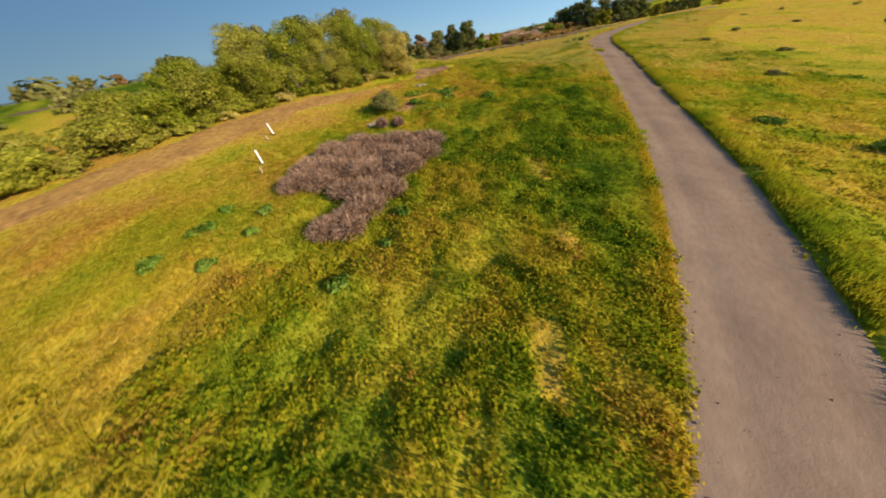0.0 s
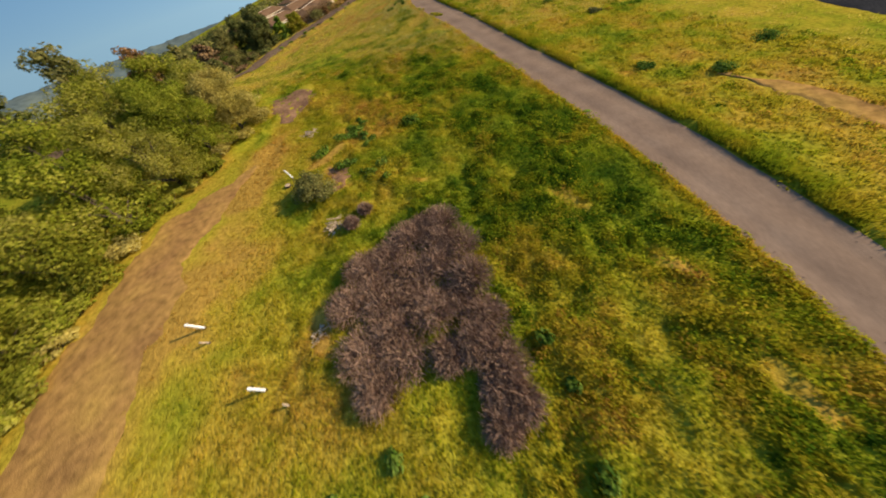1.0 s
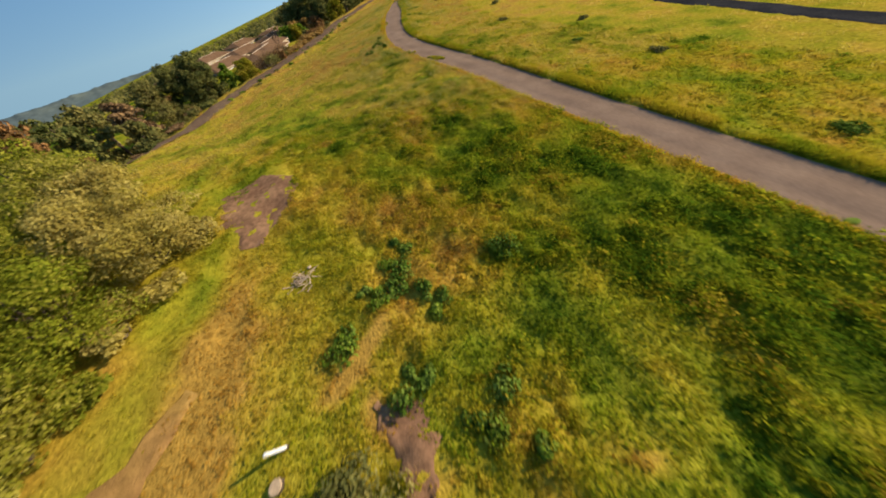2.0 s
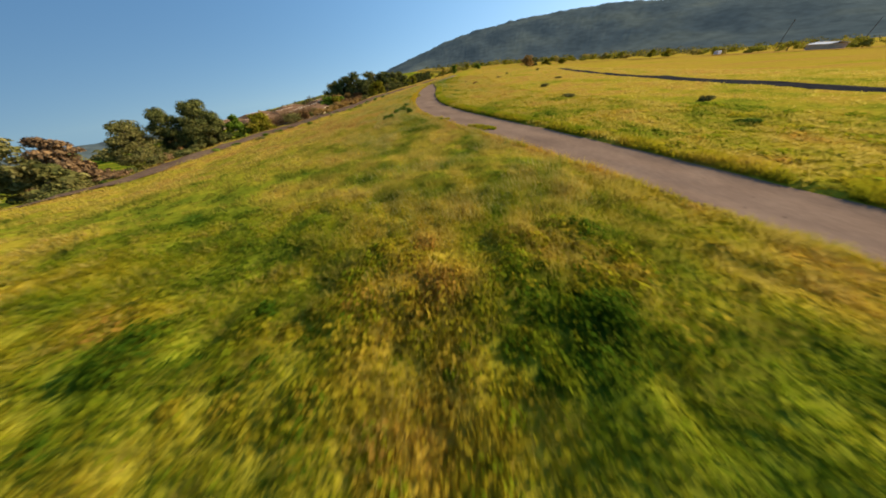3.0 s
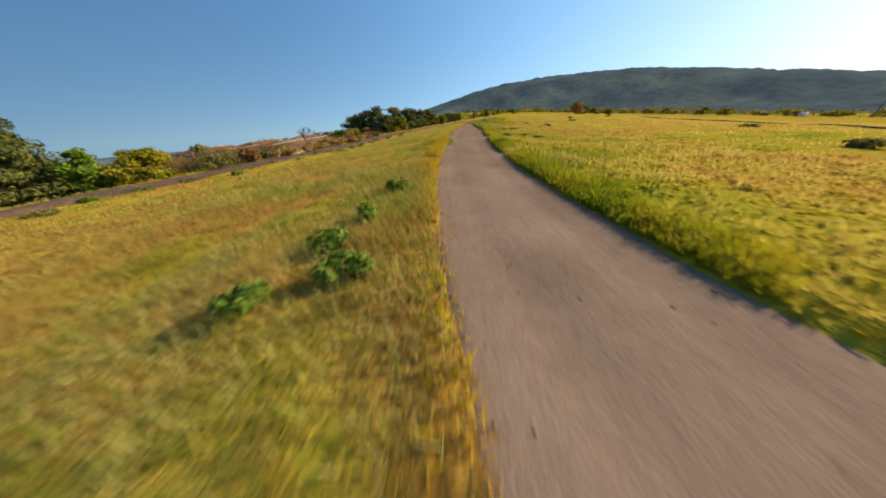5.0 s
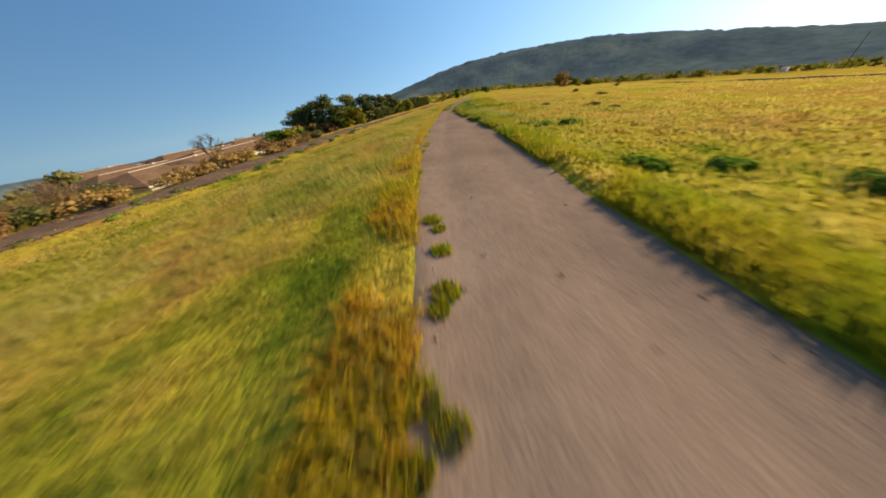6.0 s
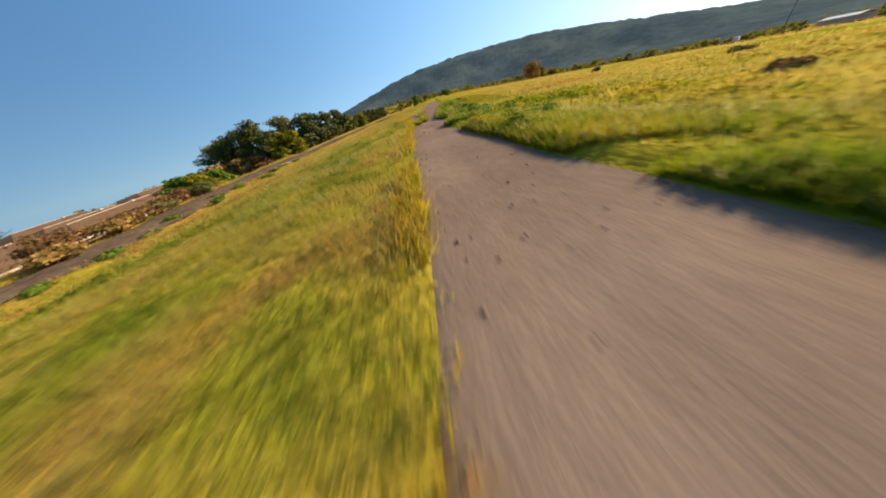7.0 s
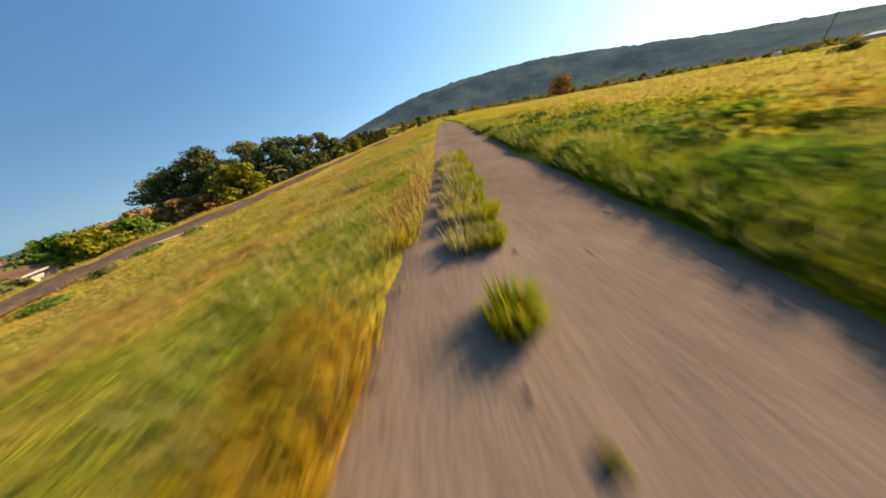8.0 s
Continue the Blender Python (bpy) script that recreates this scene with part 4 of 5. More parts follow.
rw = np.random.RandomState(41)
def ring(n, a0, a1, r0, r1, h0, h1, skip=0.0):
    out = []
    for _ in range(n):
        a, R = radians(rw.uniform(a0, a1)), rw.uniform(r0, r1)
        x, y = R * math.sin(a), 80 + R * math.cos(a)
        if x < -12 and x > -55 and y > 20 and y < 170:
            continue
        h = rw.uniform(h0, h1)
        out.append((x, y, h, h * rw.uniform(0.6, 1.1)))
    return out


woods("far_woods", ring(800, -150, -20, 120, 420, 1.8, 3.4), M_OLIVE, "olive and brown trees among distant houses", 42, 1.6, 28)
woods("far_woods", ring(130, -150, -20, 130, 420, 1.8, 3.2), M_PINE, "dark trees among distant houses", 43, 1.1, 60)
woods("far_woods", ring(520, -62, -9, 150, 520, 2.4, 4), M_OLIVE, "olive trees behind the roofs", 48, 1.7, 40)
woods("far_woods", ring(160, -62, -9, 150, 520, 2.4, 4.4), M_PINE, "dark trees behind the roofs", 49, 1.5, 45)
woods("far_woods", ring(700, -80, -9, 360, 1000, 5, 9), M_OLIVE, "woods filling the valley beyond the houses", 50, 3.0, 26)
woods("far_woods", ring(260, -120, -14, 420, 1100, 7, 12), M_OLIVE, "distant woods beyond the houses", 44, 2.6, 40)
woods("far_woods", ring(200, 8, 95, 330, 900, 4, 8), M_OLIVE, "scattered trees below the wooded hill", 45, 1.6, 45)
woods("far_woods", ring(160, 4, 95, 500, 1200, 6, 11), M_PINE, "dark trees below the wooded hill", 46, 2.2, 45)
woods("far_woods", ring(90, 10, 95, 300, 700, 4, 7), M_GOLD, "yellow-green trees below the wooded hill", 47, 1.5, 50)

# ---- trees, poles and sheds over the far meadow ----
for i, (x, y, top, r, m) in enumerate([(54, 165, 4.6, 4.0, M_TAN), (60, 172, 3.6, 3.2, M_OLIVE), (43, 222, 3.3, 3.4, M_LEAF), (78, 190, 2.6, 3.6, M_GOLD), (30, 240, 3.4, 3, M_LEAF), (95, 205, 2.0, 3.6, M_GOLD), (24, 260, 3.2, 3.0, M_GOLD)]):
    tree("field_tree", x, y, top, r, m, ("rust-brown budding tree at the field edge", "yellow-green tree at the field edge")[m is not M_TAN], 560 + i, 2600, 0.5, 0.2, 10, 0.1, group="field edge trees")
rngf = np.random.RandomState(77)
for i in range(72):
    a = radians(5 + i * 1.15)
    R = 235 + 55 * rngf.rand() + (60 if i % 3 == 0 else 0)
    x, y = R * math.sin(a), 95 + R * math.cos(a)
    zg = float(height(x, y))
    tree("far_tree", x, y, zg + rngf.uniform(2.6, 5.2), rngf.uniform(3.5, 8), (M_GOLD, M_WILLOW, M_SAND, M_WILLOW)[i % 4], ("golden tree in the far row", "pale yellow-green tree in the far row", "sandy budding tree in the far row", "pale yellow-green tree in the far row")[i % 4], 600 + i, 700, 0.9, 0.25, 7, 0.05, group="far tree row")


def pole(x, y, h, arms, label):
    z = float(height(x, y)) - 0.1
    t = thing("power_pole", x, y, z, label, "pole", "power poles")
    limb_mesh("post", [[((0, 0, 0), .16), ((0, 0, h * .5), .14), ((0, 0, h), .11)]], M_BARK, t)
    for k in range(arms):
        bm = bmesh.new()
        bmesh.ops.create_cube(bm, size=1.0, matrix=pose(0, 0, h - 0.5 - 1.2 * k, 0, 0, 30) @ Matrix.Diagonal((3.2 - .5 * k, .16, .2, 1)))
        part("crossarm", bm, M_BARK, t)


pole(225, 185, 14.5, 2, "tall wooden power pole with crossarms")
pole(250, 165, 12.5, 1, "tall wooden power pole with a crossarm")


# ---- small far things ----
def shed(x, y, turn, length, depth, h):
    t = thing("shed", x, y, float(height(x, y)) - 0.1, "long low pale shed at the far field edge", "shed")
    t.rotation_euler[2] = radians(turn)
    bm = bmesh.new()
    bmesh.ops.create_cube(bm, size=1.0, matrix=pose(0, 0, h / 2) @ Matrix.Diagonal((length, depth, h, 1)))
    part("wall", bm, M_STUCCO, t)
    bm = bmesh.new()
    for s in (-1, 1):
        bmesh.ops.create_cube(bm, size=1.0, matrix=pose(0, s * depth * 0.26, h + 0.35, -s * 12) @ Matrix.Diagonal((length + 1, depth * 0.56, 0.15, 1)))
    part("roof", bm, M_WHITE, t, "white sheet roof")
    # each opening is a solid dark panel, its inner shade put in the colour
    for k in range(5):
        bm = bmesh.new()
        bmesh.ops.create_cube(bm, size=1.0, matrix=pose(-length / 2 + (k + 0.5) * length / 5, -depth / 2 - 0.02, h * 0.42) @ Matrix.Diagonal((length / 9, 0.08, h * 0.8, 1)))
        part("opening_panel", bm, M_ASPHALT, t, "dark panel painted as a shaded shed opening")


shed(236, 128, 68, 30, 8, 1.9)
shed(232, 168, 60, 16, 7, 2.6)


def van(x, y, turn):
    t = thing("van", x, y, float(height(x, y)), "white van parked at the far field edge", "van")
    t.rotation_euler[2] = radians(turn)
    bm = bmesh.new()
    bmesh.ops.create_cube(bm, size=1.0, matrix=pose(0, 0, 1.2) @ Matrix.Diagonal((4.8, 1.9, 1.7, 1)))
    for v in bm.verts:
        if v.co.z > 1.5 and v.co.x > 0:
            v.co.x -= 0.8
    bmesh.ops.bevel(bm, geom=bm.edges[:], offset=0.12, segments=2, affect="EDGES")
    part("body", bm, M_WHITE, t)
    bm = bmesh.new()
    bmesh.ops.create_cube(bm, size=1.0, matrix=pose(1.75, 0, 1.6, 0, -42) @ Matrix.Diagonal((0.1, 1.6, 0.7, 1)))
    part("windscreen", bm, M_GLASS, t)
    for sx in (-1.5, 1.5):
        for sy in (-0.9, 0.9):
            bm = bmesh.new()
            bmesh.ops.create_cone(bm, cap_ends=True, segments=16, radius1=0.35, radius2=0.35, depth=0.25, matrix=pose(sx, sy, 0.35, 90))
            part("wheel", bm, M_ASPHALT, t)


van(176, 178, 20)


def palm(x, y, top, seed):
    rng = np.random.RandomState(seed)
    z = float(height(x, y)) - 0.1
    h = top - z
    t = thing("palm_tree", x, y, z, "short palm with arching fronds at the grove", "tree")
    limb_mesh("trunk", [[((0, 0, 0), 0.35), ((0.05, 0, h * 0.4), 0.3), ((0.1, 0, h * 0.72), 0.26)]], M_BARK, t)
    for i in range(22):
        a, lift = i * 2.4, 0.2 + 1.1 * ((i * 7) % 22) / 22
        k = np.linspace(0, 1, 14)
        L = 2.0
        px, pz = L * k * math.cos(lift * 0.9), h * 0.72 + L * k * math.sin(lift * 0.9) - 0.9 * k ** 2
        side = np.array([-math.sin(a), math.cos(a), 0])
        mid = np.stack([px * math.cos(a) + 0.1, px * math.sin(a), pz], 1)
        w = (0.35 * np.sin(np.clip(k * 0.9 + 0.1, 0, 1) * math.pi))[:, None]
        v = np.concatenate([mid + side * w - [0, 0, 0.1], mid, mid - side * w - [0, 0, 0.1]])
        f = [(j, j + 1, 14 + j + 1, 14 + j) for j in range(0, 13, 1)] + [(14 + j, 14 + j + 1, 28 + j + 1, 28 + j) for j in range(13)]
        mesh_object("frond", v, f, M_OLIVE, t)


palm(-16.0, 149.5, -0.6, 3)
t = thing("board_pile", -44.6, 65.6, float(height(-44.6, 65.6)), "leaning pale boards and panels beside the track", "boards")
for i, (dx, dy, a, m) in enumerate([(0, 0, 35, M_STUCCO), (0.5, 1.1, 28, M_WHITE), (-0.3, 2.0, 40, M_STONE), (0.2, -1.2, 22, M_STUCCO)]):
    bm = bmesh.new()
    bmesh.ops.create_cube(bm, size=1.0, matrix=pose(dx, dy, 0.38, 0, a, 12 * i) @ Matrix.Diagonal((0.9, 0.6, 0.06, 1)))
    bmesh.ops.bevel(bm, geom=bm.edges[:], offset=0.01, segments=1, affect="EDGES")
    part("board", bm, m, t)
kerb = strip("kerb", [(-16.5, 122.6), (-13.1, 125.9)], [0.05] * 2, M_STUCCO, "thin pale kerb along the service track", 0.10, 1.0, 0.0, 3)
tagged(kerb, category="kerb")

# ---- grass ----
def off_path(x, y, pad=0.0):
    lat = x - centre(y)
    return (lat < np.interp(y, EL_Y, EL_X) + 0.05 - pad) | (lat > np.interp(y, ER_Y, ER_X) + 0.12 + pad)


def bare(x, y):
    tx = np.interp(y, [-20, -6, 0, 5, 9, 12, 14.6, 17], [-15, -15.6, -17.1, -18.6, -19.0, -18.9, -17.9, -16.6])
    on = (np.abs(x - tx) < np.interp(y, [5, 12, 16], [1.6, 1.0, 0.0]) + 0.9 * lattice(x, y, 1.1) * (y < 15))
    on |= (worn(x, y) > 0.4) & (lattice(y, x, 0.25) > 0.35)
    on |= np.abs(x - np.interp(y, ROAD_Y, ROAD_X)) < 1.5
    service = np.abs(x - np.interp(y, [38, 50, 60, 71, 80, 90, 102, 118, 127, 145], [-38.8, -36.2, -34.6, -31.8, -28, -24.6, -21.7, -19, -15.5, -10.2]))
    on |= (service < 1.0 + 0.8 * lattice(x, y, 2.0)) & (lattice(y, x, 1.3) < 0.85) & (y > 36) & (y < 146)
    on |= ((x + 16.5) ** 2 / 2.2 + (y - 26) ** 2 / 12 < 1)
    on |= (np.abs(x - np.interp(y, [5, 8, 11, 13.6, 15.2, 17.2], [16, 15.4, 14.8, 14.2, 13.4, 12.5])) < 0.75) & (y > 5.5) & (y < 16.5)
    return on


rg = np.random.RandomState(11)


def patchy(x, y):
    return 0.5 + 0.25 * np.sin(x * 0.8 + 2 * np.sin(y * 0.37)) + 0.25 * np.sin(y * 0.9 + 2 * np.sin(x * 0.53))


def scatter(n, lat0, lat1, y0, y1):
    y = rg.uniform(y0, y1, n)
    lat = rg.uniform(lat0, lat1, n)
    x = centre(y) + lat
    k = off_path(x, y) & ~bare(x, y)
    if lat0 < -5:
        k &= rg.rand(n) < smooth(lat0, lat0 + 7, lat)
    return x[k], y[k]


def sward(name, clumps, per, lat0, lat1, y0, y1, h0, h1, spread, w, label, bend=0.8, mat=M_GRASS):
    """Tussocks: each a handful of blades that fan out from one root."""
    cx, cy = scatter(clumps, lat0, lat1, y0, y1)
    n = len(cx) * per
    a, q = rg.uniform(0, 6.283, n), rg.rand(n) ** 0.7
    size = np.repeat(rg.uniform(0.6, 1.35, len(cx)) * (0.55 + 0.9 * lattice(cx, cy, 1.1)) * (1 - 0.5 * mown(cx, cy)), per)
    x, y = np.repeat(cx, per) + np.cos(a) * q * spread * size, np.repeat(cy, per) + np.sin(a) * q * spread * size
    h = (h0 + (h1 - h0) * (1 - q)) * size
    v, f = blades(rg, x, y, h, w * rg.uniform(0.7, 1.3, n), bend, dirs=a)
    ob = mesh_object(name, v, f, mat)
    zoned(ob, np.repeat(np.repeat(dryness(cx, cy) + rg.randn(len(cx)) * 0.05, per), 3))
    return tagged(ob, label, "grass", kind="stuff")


sward("grass", 20000, 9, -24, -1.3, -6, 34, 0.07, 0.18, 0.17, 0.015, "rough green and yellow spring grass")
sward("grass", 9000, 9, -31, -14, -10, 34, 0.04, 0.10, 0.13, 0.02, "short yellowed grass beside the footpath")
sward("grass", 22000, 10, -15, -1.3, 30, 122, 0.06, 0.16, 0.2, 0.010, "rough green and yellow spring grass", mat=M_MEADOW)
sward("grass", 3200, 60, -16, -1.5, 28, 66, 0.08, 0.26, 0.34, 0.007, "tall soft tussocks of spring grass", mat=M_MEADOW)
sward("grass", 2600, 50, -14, -2.0, 64, 122, 0.08, 0.22, 0.32, 0.007, "tall soft tussocks of spring grass", mat=M_MEADOW)
sward("grass", 15000, 8, -36, -9, 30, 135, 0.09, 0.20, 0.2, 0.035, "rough green and yellow spring grass", mat=M_MEADOW)
sward("grass", 6500, 9, 1.3, 13, -6, 32, 0.06, 0.16, 0.16, 0.026, "short green meadow grass")
sward("grass", 16000, 9, 1.3, 13, 32, 125, 0.06, 0.16, 0.16, 0.026, "short green meadow grass", mat=M_MEADOW)
sward("grass", 16000, 7, 12, 50, -6, 170, 0.06, 0.13, 0.35, 0.04, "short green meadow grass", mat=M_MEADOW)


def herbs(name, n, lat0, lat1, y0, y1, size, lift, label, mat=M_GRASS):
    """Small soft leaves of low herbs that lie over the humps."""
    x, y = scatter(n, lat0, lat1, y0, y1)
    e = 0.12
    z0 = height(x, y)
    nx, ny = (z0 - height(x + e, y)) / e, (z0 - height(x, y + e)) / e
    nrm = np.stack([nx, ny, np.ones(len(x))], 1) + rg.randn(len(x), 3) * 0.25
    nrm /= np.linalg.norm(nrm, axis=1)[:, None]
    pos = np.stack([x, y, z0 + lift * rg.rand(len(x))], 1)
    v, f = leaf_quads(rg, pos, nrm, size, 0.75)
    ob = mesh_object(name, v, f, mat)
    zoned(ob, np.repeat(dryness(x, y) + rg.randn(len(x)) * 0.05 - 0.03, 4))
    return tagged(ob, label, "herbs", kind="stuff")


def mounds(n, lat0, lat1, y0, y1, r0, r1, h, per, size, shift, label, mat=M_GRASS, gate=0.45):
    """Leafy cushions of clover and mallow that stand out of the sward."""
    cx, cy = scatter(n, lat0, lat1, y0, y1)
    keep = lattice(cx + 13, cy + 7, 1.9) > gate + 0.5 * mown(cx, cy)
    cx, cy = cx[keep], cy[keep]
    k = len(cx)
    r = rg.uniform(r0, r1, k) * (0.6 + 0.8 * lattice(cx, cy, 2.5))
    tall = h * rg.uniform(0.5, 1.3, k) * r / r1
    a, q = rg.uniform(0, 6.283, k * per), rg.rand(k * per) ** 0.55
    R, H = np.repeat(r, per), np.repeat(tall, per)
    x, y = np.repeat(cx, per) + np.cos(a) * q * R, np.repeat(cy, per) + np.sin(a) * q * R
    pos = np.stack([x, y, height(x, y) + H * np.sqrt(np.clip(1 - q * q, 0, 1)) * rg.uniform(0.55, 1.1, k * per)], 1)
    nrm = np.stack([np.cos(a) * q, np.sin(a) * q, 0.5 + 0 * a], 1) + rg.randn(k * per, 3) * 0.35
    nrm /= np.linalg.norm(nrm, axis=1)[:, None]
    v, f = leaf_quads(rg, pos, nrm, size, 0.7)
    ob = mesh_object("herb_mounds", v, f, mat)
    zoned(ob, np.repeat(np.repeat(dryness(cx, cy) + shift + 0.08 * (1 - smooth(3, 7, cy)) + rg.randn(k) * 0.15, per), 4))
    return tagged(ob, label, "herbs", kind="stuff")


mounds(5200, -17, -1.5, -5, 32, 0.14, 0.5, 0.27, 46, 0.085, -0.05, "leafy green cushions of herbs in the rough grass")
mounds(1500, 1.8, 14, -6, 60, 0.14, 0.45, 0.16, 36, 0.09, -0.08, "low green herb cushions in the far meadow", M_GRASS, 0.5)
mounds(1300, 0.5, 6, 86, 122, 0.14, 0.5, 0.24, 44, 0.08, -0.06, "tall leafy green herbs on the path bank", M_GRASS, 0.42)
herbs("herb_carpet", 180000, -24, -1.4, -6, 36, 0.08, 0.05, "lumpy carpet of soft green and yellow herbs")
herbs("herb_carpet", 110000, -18, -1.4, 32, 122, 0.04, 0.04, "green and yellow herbs among the grass", M_MEADOW)
herbs("herb_carpet", 45000, 1.4, 14, -6, 120, 0.12, 0.06, "green herbs among the meadow grass")
# pale long grass of the verges
def verge(n, y0, y1, lo, hi, side, h0, h1, mat, label, bend=0.9, dirs=None):
    y = rg.uniform(y0, y1, n)
    d = lo + (hi - lo) * rg.rand(n) ** 1.3
    x = centre(y) + np.where(side > 0, np.interp(y, ER_Y, ER_X) + d, np.interp(y, EL_Y, EL_X) - d)
    keep = patchy(x * 1.7, y * 1.9) > (0.25 if side > 0 else 0.12 + 0.3 * rg.rand(n))
    x, y = x[keep], y[keep]
    h = rg.uniform(h0, h1, len(x))
    v, f = blades(rg, x, y, h, 0.014 * rg.uniform(0.7, 1.4, len(x)), bend, dirs=None if dirs is None else np.full(len(x), dirs))
    ob = mesh_object("verge_grass", v, f, mat)
    zoned(ob, np.repeat(dryness(x, y) - 0.07, 3))
    return tagged(ob, label, "grass", kind="stuff")


verge(60000, -8, 86, 0.04, 1.0, 1, 0.10, 0.26, M_GRASS, "green grass bank along the path", 0.7)
verge(60000, 82, 122, 0.0, 1.6, 1, 0.08, 0.22, M_GRASS, "tall green grass bank along the path", 0.8)
verge(24000, 82, 122, 0.05, 2.4, 1, 0.10, 0.26, M_STRAW, "pale drooping grass on the path bank", 1.2, 3.4)
verge(3000, 34, 62, 0.0, 0.4, -1, 0.10, 0.24, M_DRY, "orange dry grass along the path edge", 0.8)
verge(10000, 62, 77, 0.0, 0.8, -1, 0.10, 0.26, M_DRY, "orange dry grass along the path edge", 0.8)
verge(4500, 77, 102, 0.0, 0.35, -1, 0.10, 0.24, M_DRY, "orange dry grass along the path edge", 0.8)
verge(6000, 102, 106.5, 0.0, 0.8, -1, 0.10, 0.24, M_DRY, "orange dry grass along the path edge", 0.8)
verge(16000, 58, 122, 0.0, 0.5, -1, 0.08, 0.2, M_MEADOW, "green and yellow grass along the path edge", 0.8)
verge(9000, -8, 30, 0.0, 0.4, -1, 0.08, 0.18, M_DRY, "orange dry grass along the path edge", 0.8)


def tuft(x, y, r, h, mat, label, seed, n=260):
    rng = np.random.RandomState(seed)
    t = thing("grass_tuft", x, y, 0.0, label, "grass tuft", "tufts on the path")
    a, q = rng.uniform(0, 6.283, n), rng.rand(n) ** 0.6 * r
    v, f = blades(rng, np.cos(a) * q, np.sin(a) * q, h * rng.uniform(0.5, 1.1, n), 0.013 + 0 * a, 0.6, base=np.full(n, 0.0), dirs=a)
    k = int(n * 0.75)
    zoned(mesh_object("blade_fan", v[:3 * k], f[:k], mat, t), np.full(3 * k, 0.12))
    tagged(mesh_object("dry_fan", v[3 * k:], f[:n - k], M_DRY, t), "dry orange blades")
    return t


TUFTS = [(-0.78, 43.1, .22, .16), (-0.82, 43.4, .22, .17), (-0.92, 43.7, .24, .18), (-1.02, 44.0, .24, .18), (-1.18, 44.3, .24, .18), (-1.4, 44.6, .2, .16), (-1.2, 43.2, .18, .12), (-1.4, 43.6, .18, .12), (-1.9, 48.5, .25, .26), (-1.45, 48.1, .2, .16)]
TUFTS += [(-1.5, 75.4, .12, .10), (-1.5, 78.9, .12, .13), (-1.58, 77.9, .10, .12), (-1.5, 79.4, .12, .11), (-1.62, 81.5, .12, .12), (-1.25, 99.2, .2, .25), (-0.85, 100.2, .22, .28), (-0.8, 102.1, .25, .3)]
for i, (lat, y, r, h) in enumerate(TUFTS):
    tuft(float(centre(y)) + lat, y, r, h, (M_GRASS, M_STRAW)[i % 3 == 2], "grass tuft growing on the dirt path", 700 + i, 420 if r > 0.125 else 150)
# the grass island between the two wheel marks, bleached on one side and green on the other
for i in range(10):
    y = 106.0 + 0.5 * i
    x = 0.62 + 0.165 * (i * 0.95)
    tuft(x - 0.04, y, 0.15 + 0.02 * (i % 3), 0.19 + 0.03 * (i % 3), M_PALE, "bleached grass tuft of the island on the path", 760 + i, 420)
    tuft(x + 0.15, y - 0.06, 0.13 + 0.03 * (i % 2), 0.18 + 0.04 * (i % 2), M_GRASS, "green grass tuft of the island on the path", 780 + i, 420)
for i, (x, y, r, h) in enumerate([(0.50, 105.12, .14, .22), (0.44, 105.06, .09, .13), (0.45, 104.5, .03, .03), (-1.58, 95.5, .03, .03), (-5.36, 72.6, .14, .09), (-5.30, 72.3, .1, .06), (-5.34, 71.75, .13, .07), (-5.40, 71.0, .15, .09), (-5.5, 70.8, .1, .06), (-5.72, 70.1, .14, .1), (-5.55, 69.9, .12, .07), (-5.78, 69.75, .1, .09)]):
    tuft(x, y, r, h, M_GRASS, "green grass tuft growing on the dirt path", 800 + i, 260)
for i, (x, y) in enumerate([(-7.3, 54.0), (-7.7, 56.6), (-8.3, 57.6), (-8.0, 58.6), (-9.7, 54.0), (-9.2, 53.8), (-8.8, 56.2), (-7.6, 60.5), (-4.9, 48.1), (-6.3, 47.8)]):
    bush("broadleaf_weed", x, y, (0.32 if i < 8 else 0.22) + 0.06 * (i % 3), 0.5 if i < 8 else 0.26, M_WEED, "dark green weed clump beside the path", 740 + i, 380, 0.11, "weed", "weeds beside the path", 4)

rt = np.random.RandomState(57)
for i in range(26):
    y = 62 + i * 2.5
    x = float(np.interp(y, [60, 71, 80, 90, 102, 118, 127], [-34.6, -31.8, -28, -24.6, -21.7, -19, -15.5])) + rt.uniform(0.6, 3.4)
    bush("track_weed", x, y, rt.uniform(0.5, 0.95), rt.uniform(0.25, 0.5), (M_LEAF, M_WEED, M_OLIVE)[i % 3], "green weed clump at the edge of the brown track", 1000 + i, 420, 0.16, "weed", "weeds along the track", 5)

rb = np.random.RandomState(91)
for i in range(52):
    y = 91 + i * 0.46
    lat = float(np.interp(y, ER_Y, ER_X)) + rb.uniform(0.25, 2.6)
    bush("bank_weed", float(centre(y)) + lat, y, rb.uniform(0.3, 0.55), rb.uniform(0.2, 0.36), (M_WEED, M_LEAF, M_LEAF)[i % 3], "bright green leafy weed on the path bank", 930 + i, 380, 0.09, "weed", "weeds on the bank", 5)


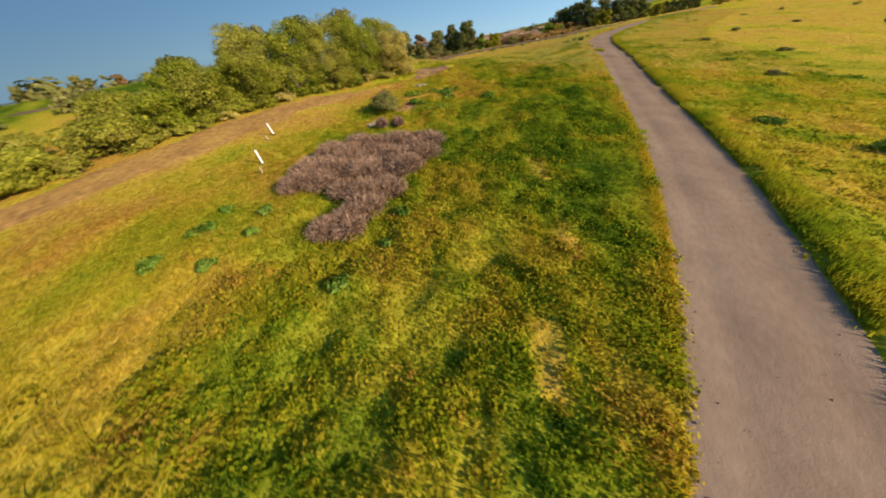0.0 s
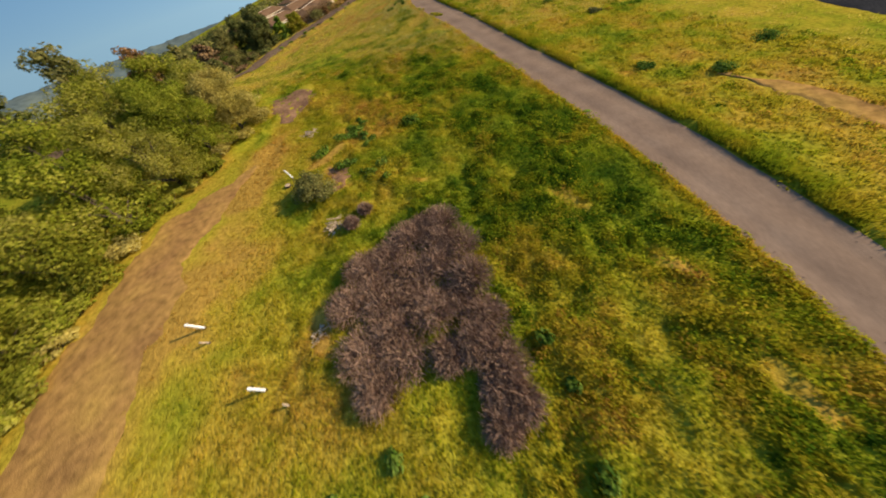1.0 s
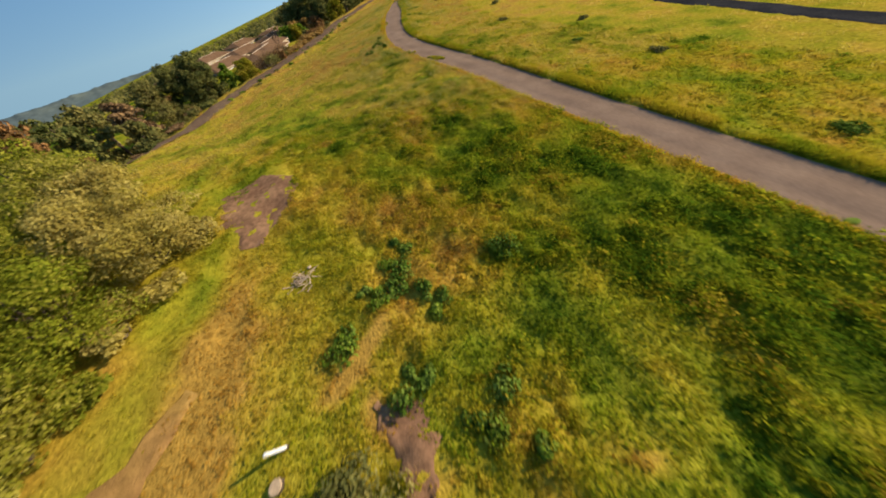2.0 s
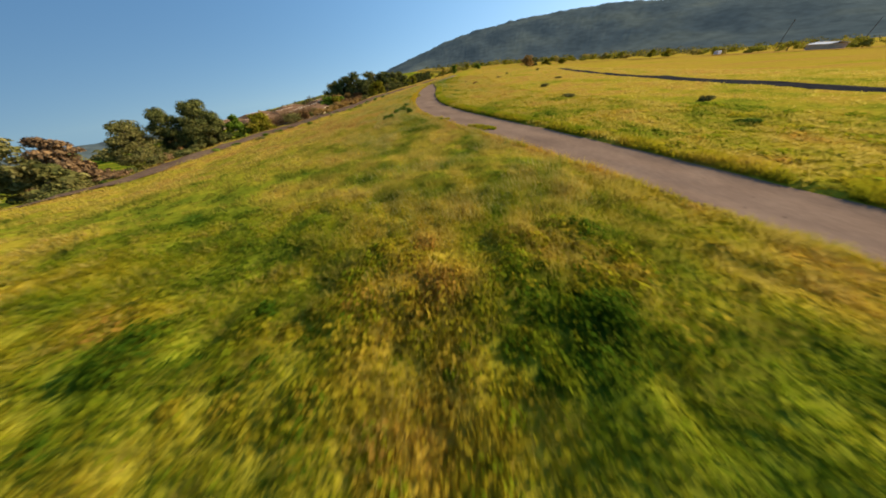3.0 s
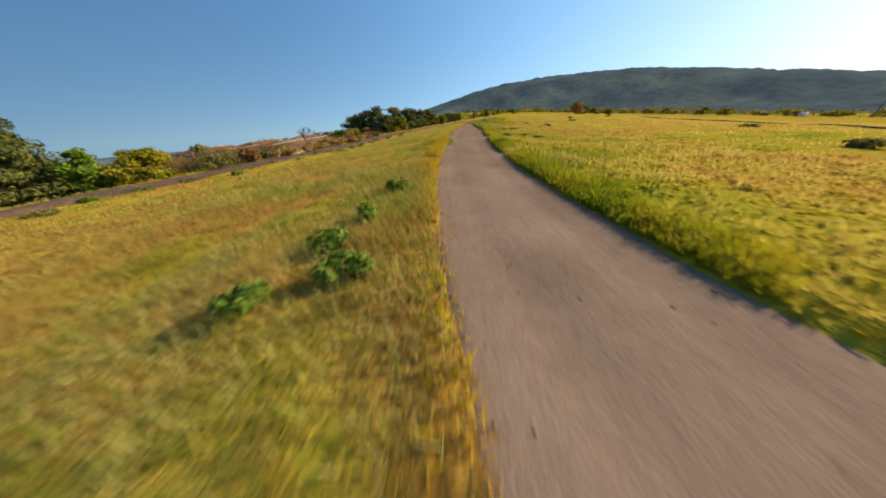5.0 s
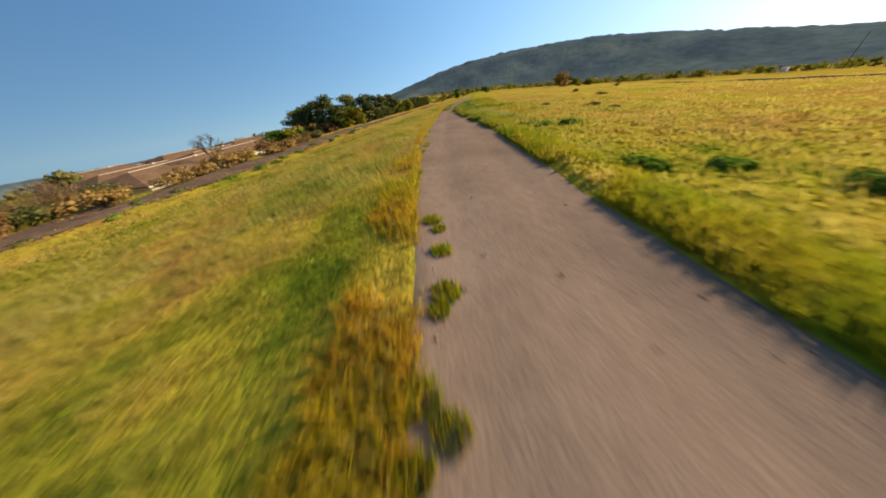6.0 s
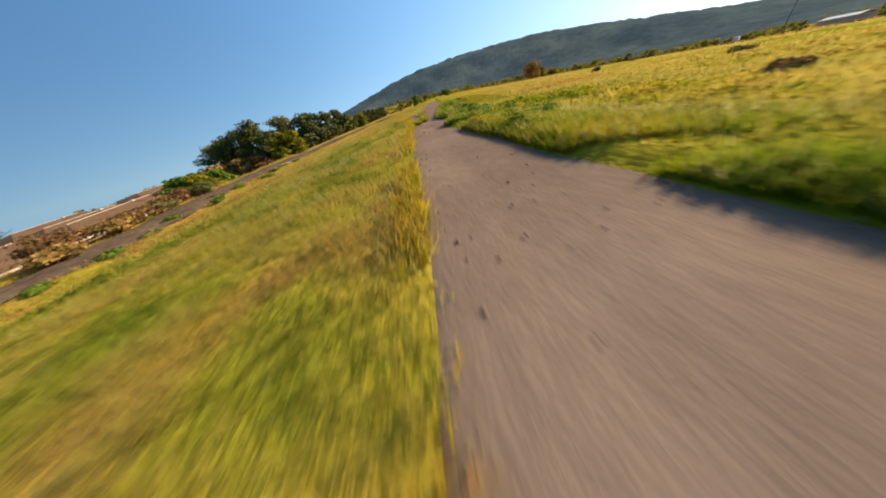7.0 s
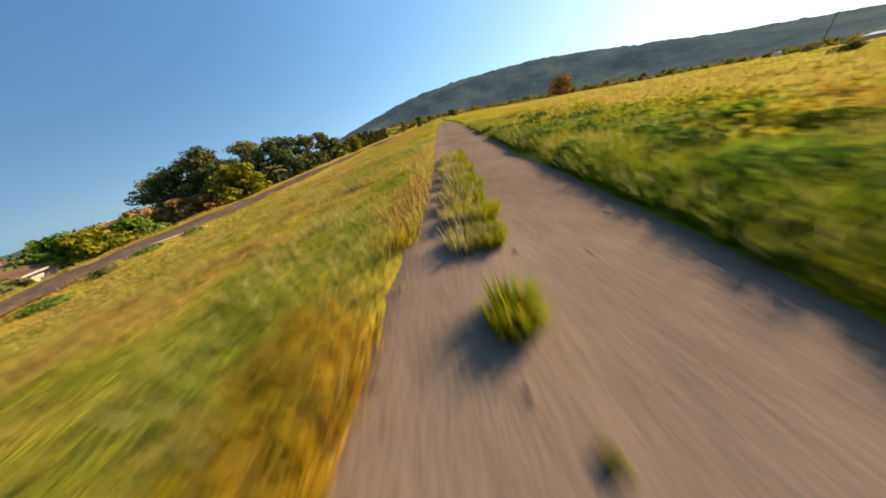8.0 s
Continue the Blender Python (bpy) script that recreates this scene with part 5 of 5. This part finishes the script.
def wisps(n, lat0, lat1, y0, y1, h, mat, label):
    """Loose pale stalks standing over the shorter grass, in drifts."""
    x, y = scatter(n, lat0, lat1, y0, y1)
    keep = lattice(x + 20, y, 2.2) > 0.52
    x, y = x[keep], y[keep]
    v, f = blades(rg, x, y, h * rg.uniform(0.6, 1.2, len(x)), 0.008 + 0 * x, 0.9, dirs=np.full(len(x), 2.6))
    return tagged(mesh_object("tall_grass", v, f, mat), label, "grass", kind="stuff")


wisps(70000, -12, -1.6, 32, 70, 0.26, M_STRAW, "pale wispy stalks over the meadow grass")
wisps(50000, -12, -1.9, 70, 122, 0.24, M_STRAW, "pale wispy stalks over the meadow grass")
wisps(26000, 1.6, 9, 60, 122, 0.20, M_STRAW, "pale wispy stalks over the meadow grass")


def crumbs(n, y0, y1, label):
    """Loose soil crumbs and pebbles along the rims of the path."""
    y = rg.uniform(y0, y1, n)
    side = rg.rand(n) < 0.5
    lat = np.where(side, np.interp(y, EL_Y, EL_X) + np.abs(rg.randn(n)) * 0.22 + 0.05, np.interp(y, ER_Y, ER_X) - np.abs(rg.randn(n)) * 0.22)
    wide = rg.rand(n) < 0.25
    lat = np.where(wide, rg.uniform(-1.3, 1.2, n), lat)
    s = 0.006 + 0.02 * rg.rand(n) ** 4
    c = np.stack([centre(y) + lat, y, 0.0 + s * 0.2], 1)
    o = np.array([(1, 0, 0), (0, 1, 0), (-1, 0, 0), (0, -1, 0), (0, 0, .8), (0, 0, -.8)], float)
    v = c[:, None] + o[None] * s[:, None, None] * rg.uniform(0.6, 1.3, (n, 6, 1))
    tri = np.array([(0, 1, 4), (1, 2, 4), (2, 3, 4), (3, 0, 4), (1, 0, 5), (2, 1, 5), (3, 2, 5), (0, 3, 5)])
    f = (np.arange(n)[:, None, None] * 6 + tri[None]).reshape(-1, 3)
    return tagged(mesh_object("path_crumbs", v.reshape(-1, 3), f, M_PATH), label, "pebbles", kind="stuff")


crumbs(3500, -6, 118, "loose soil crumbs and pebbles on the dirt path")
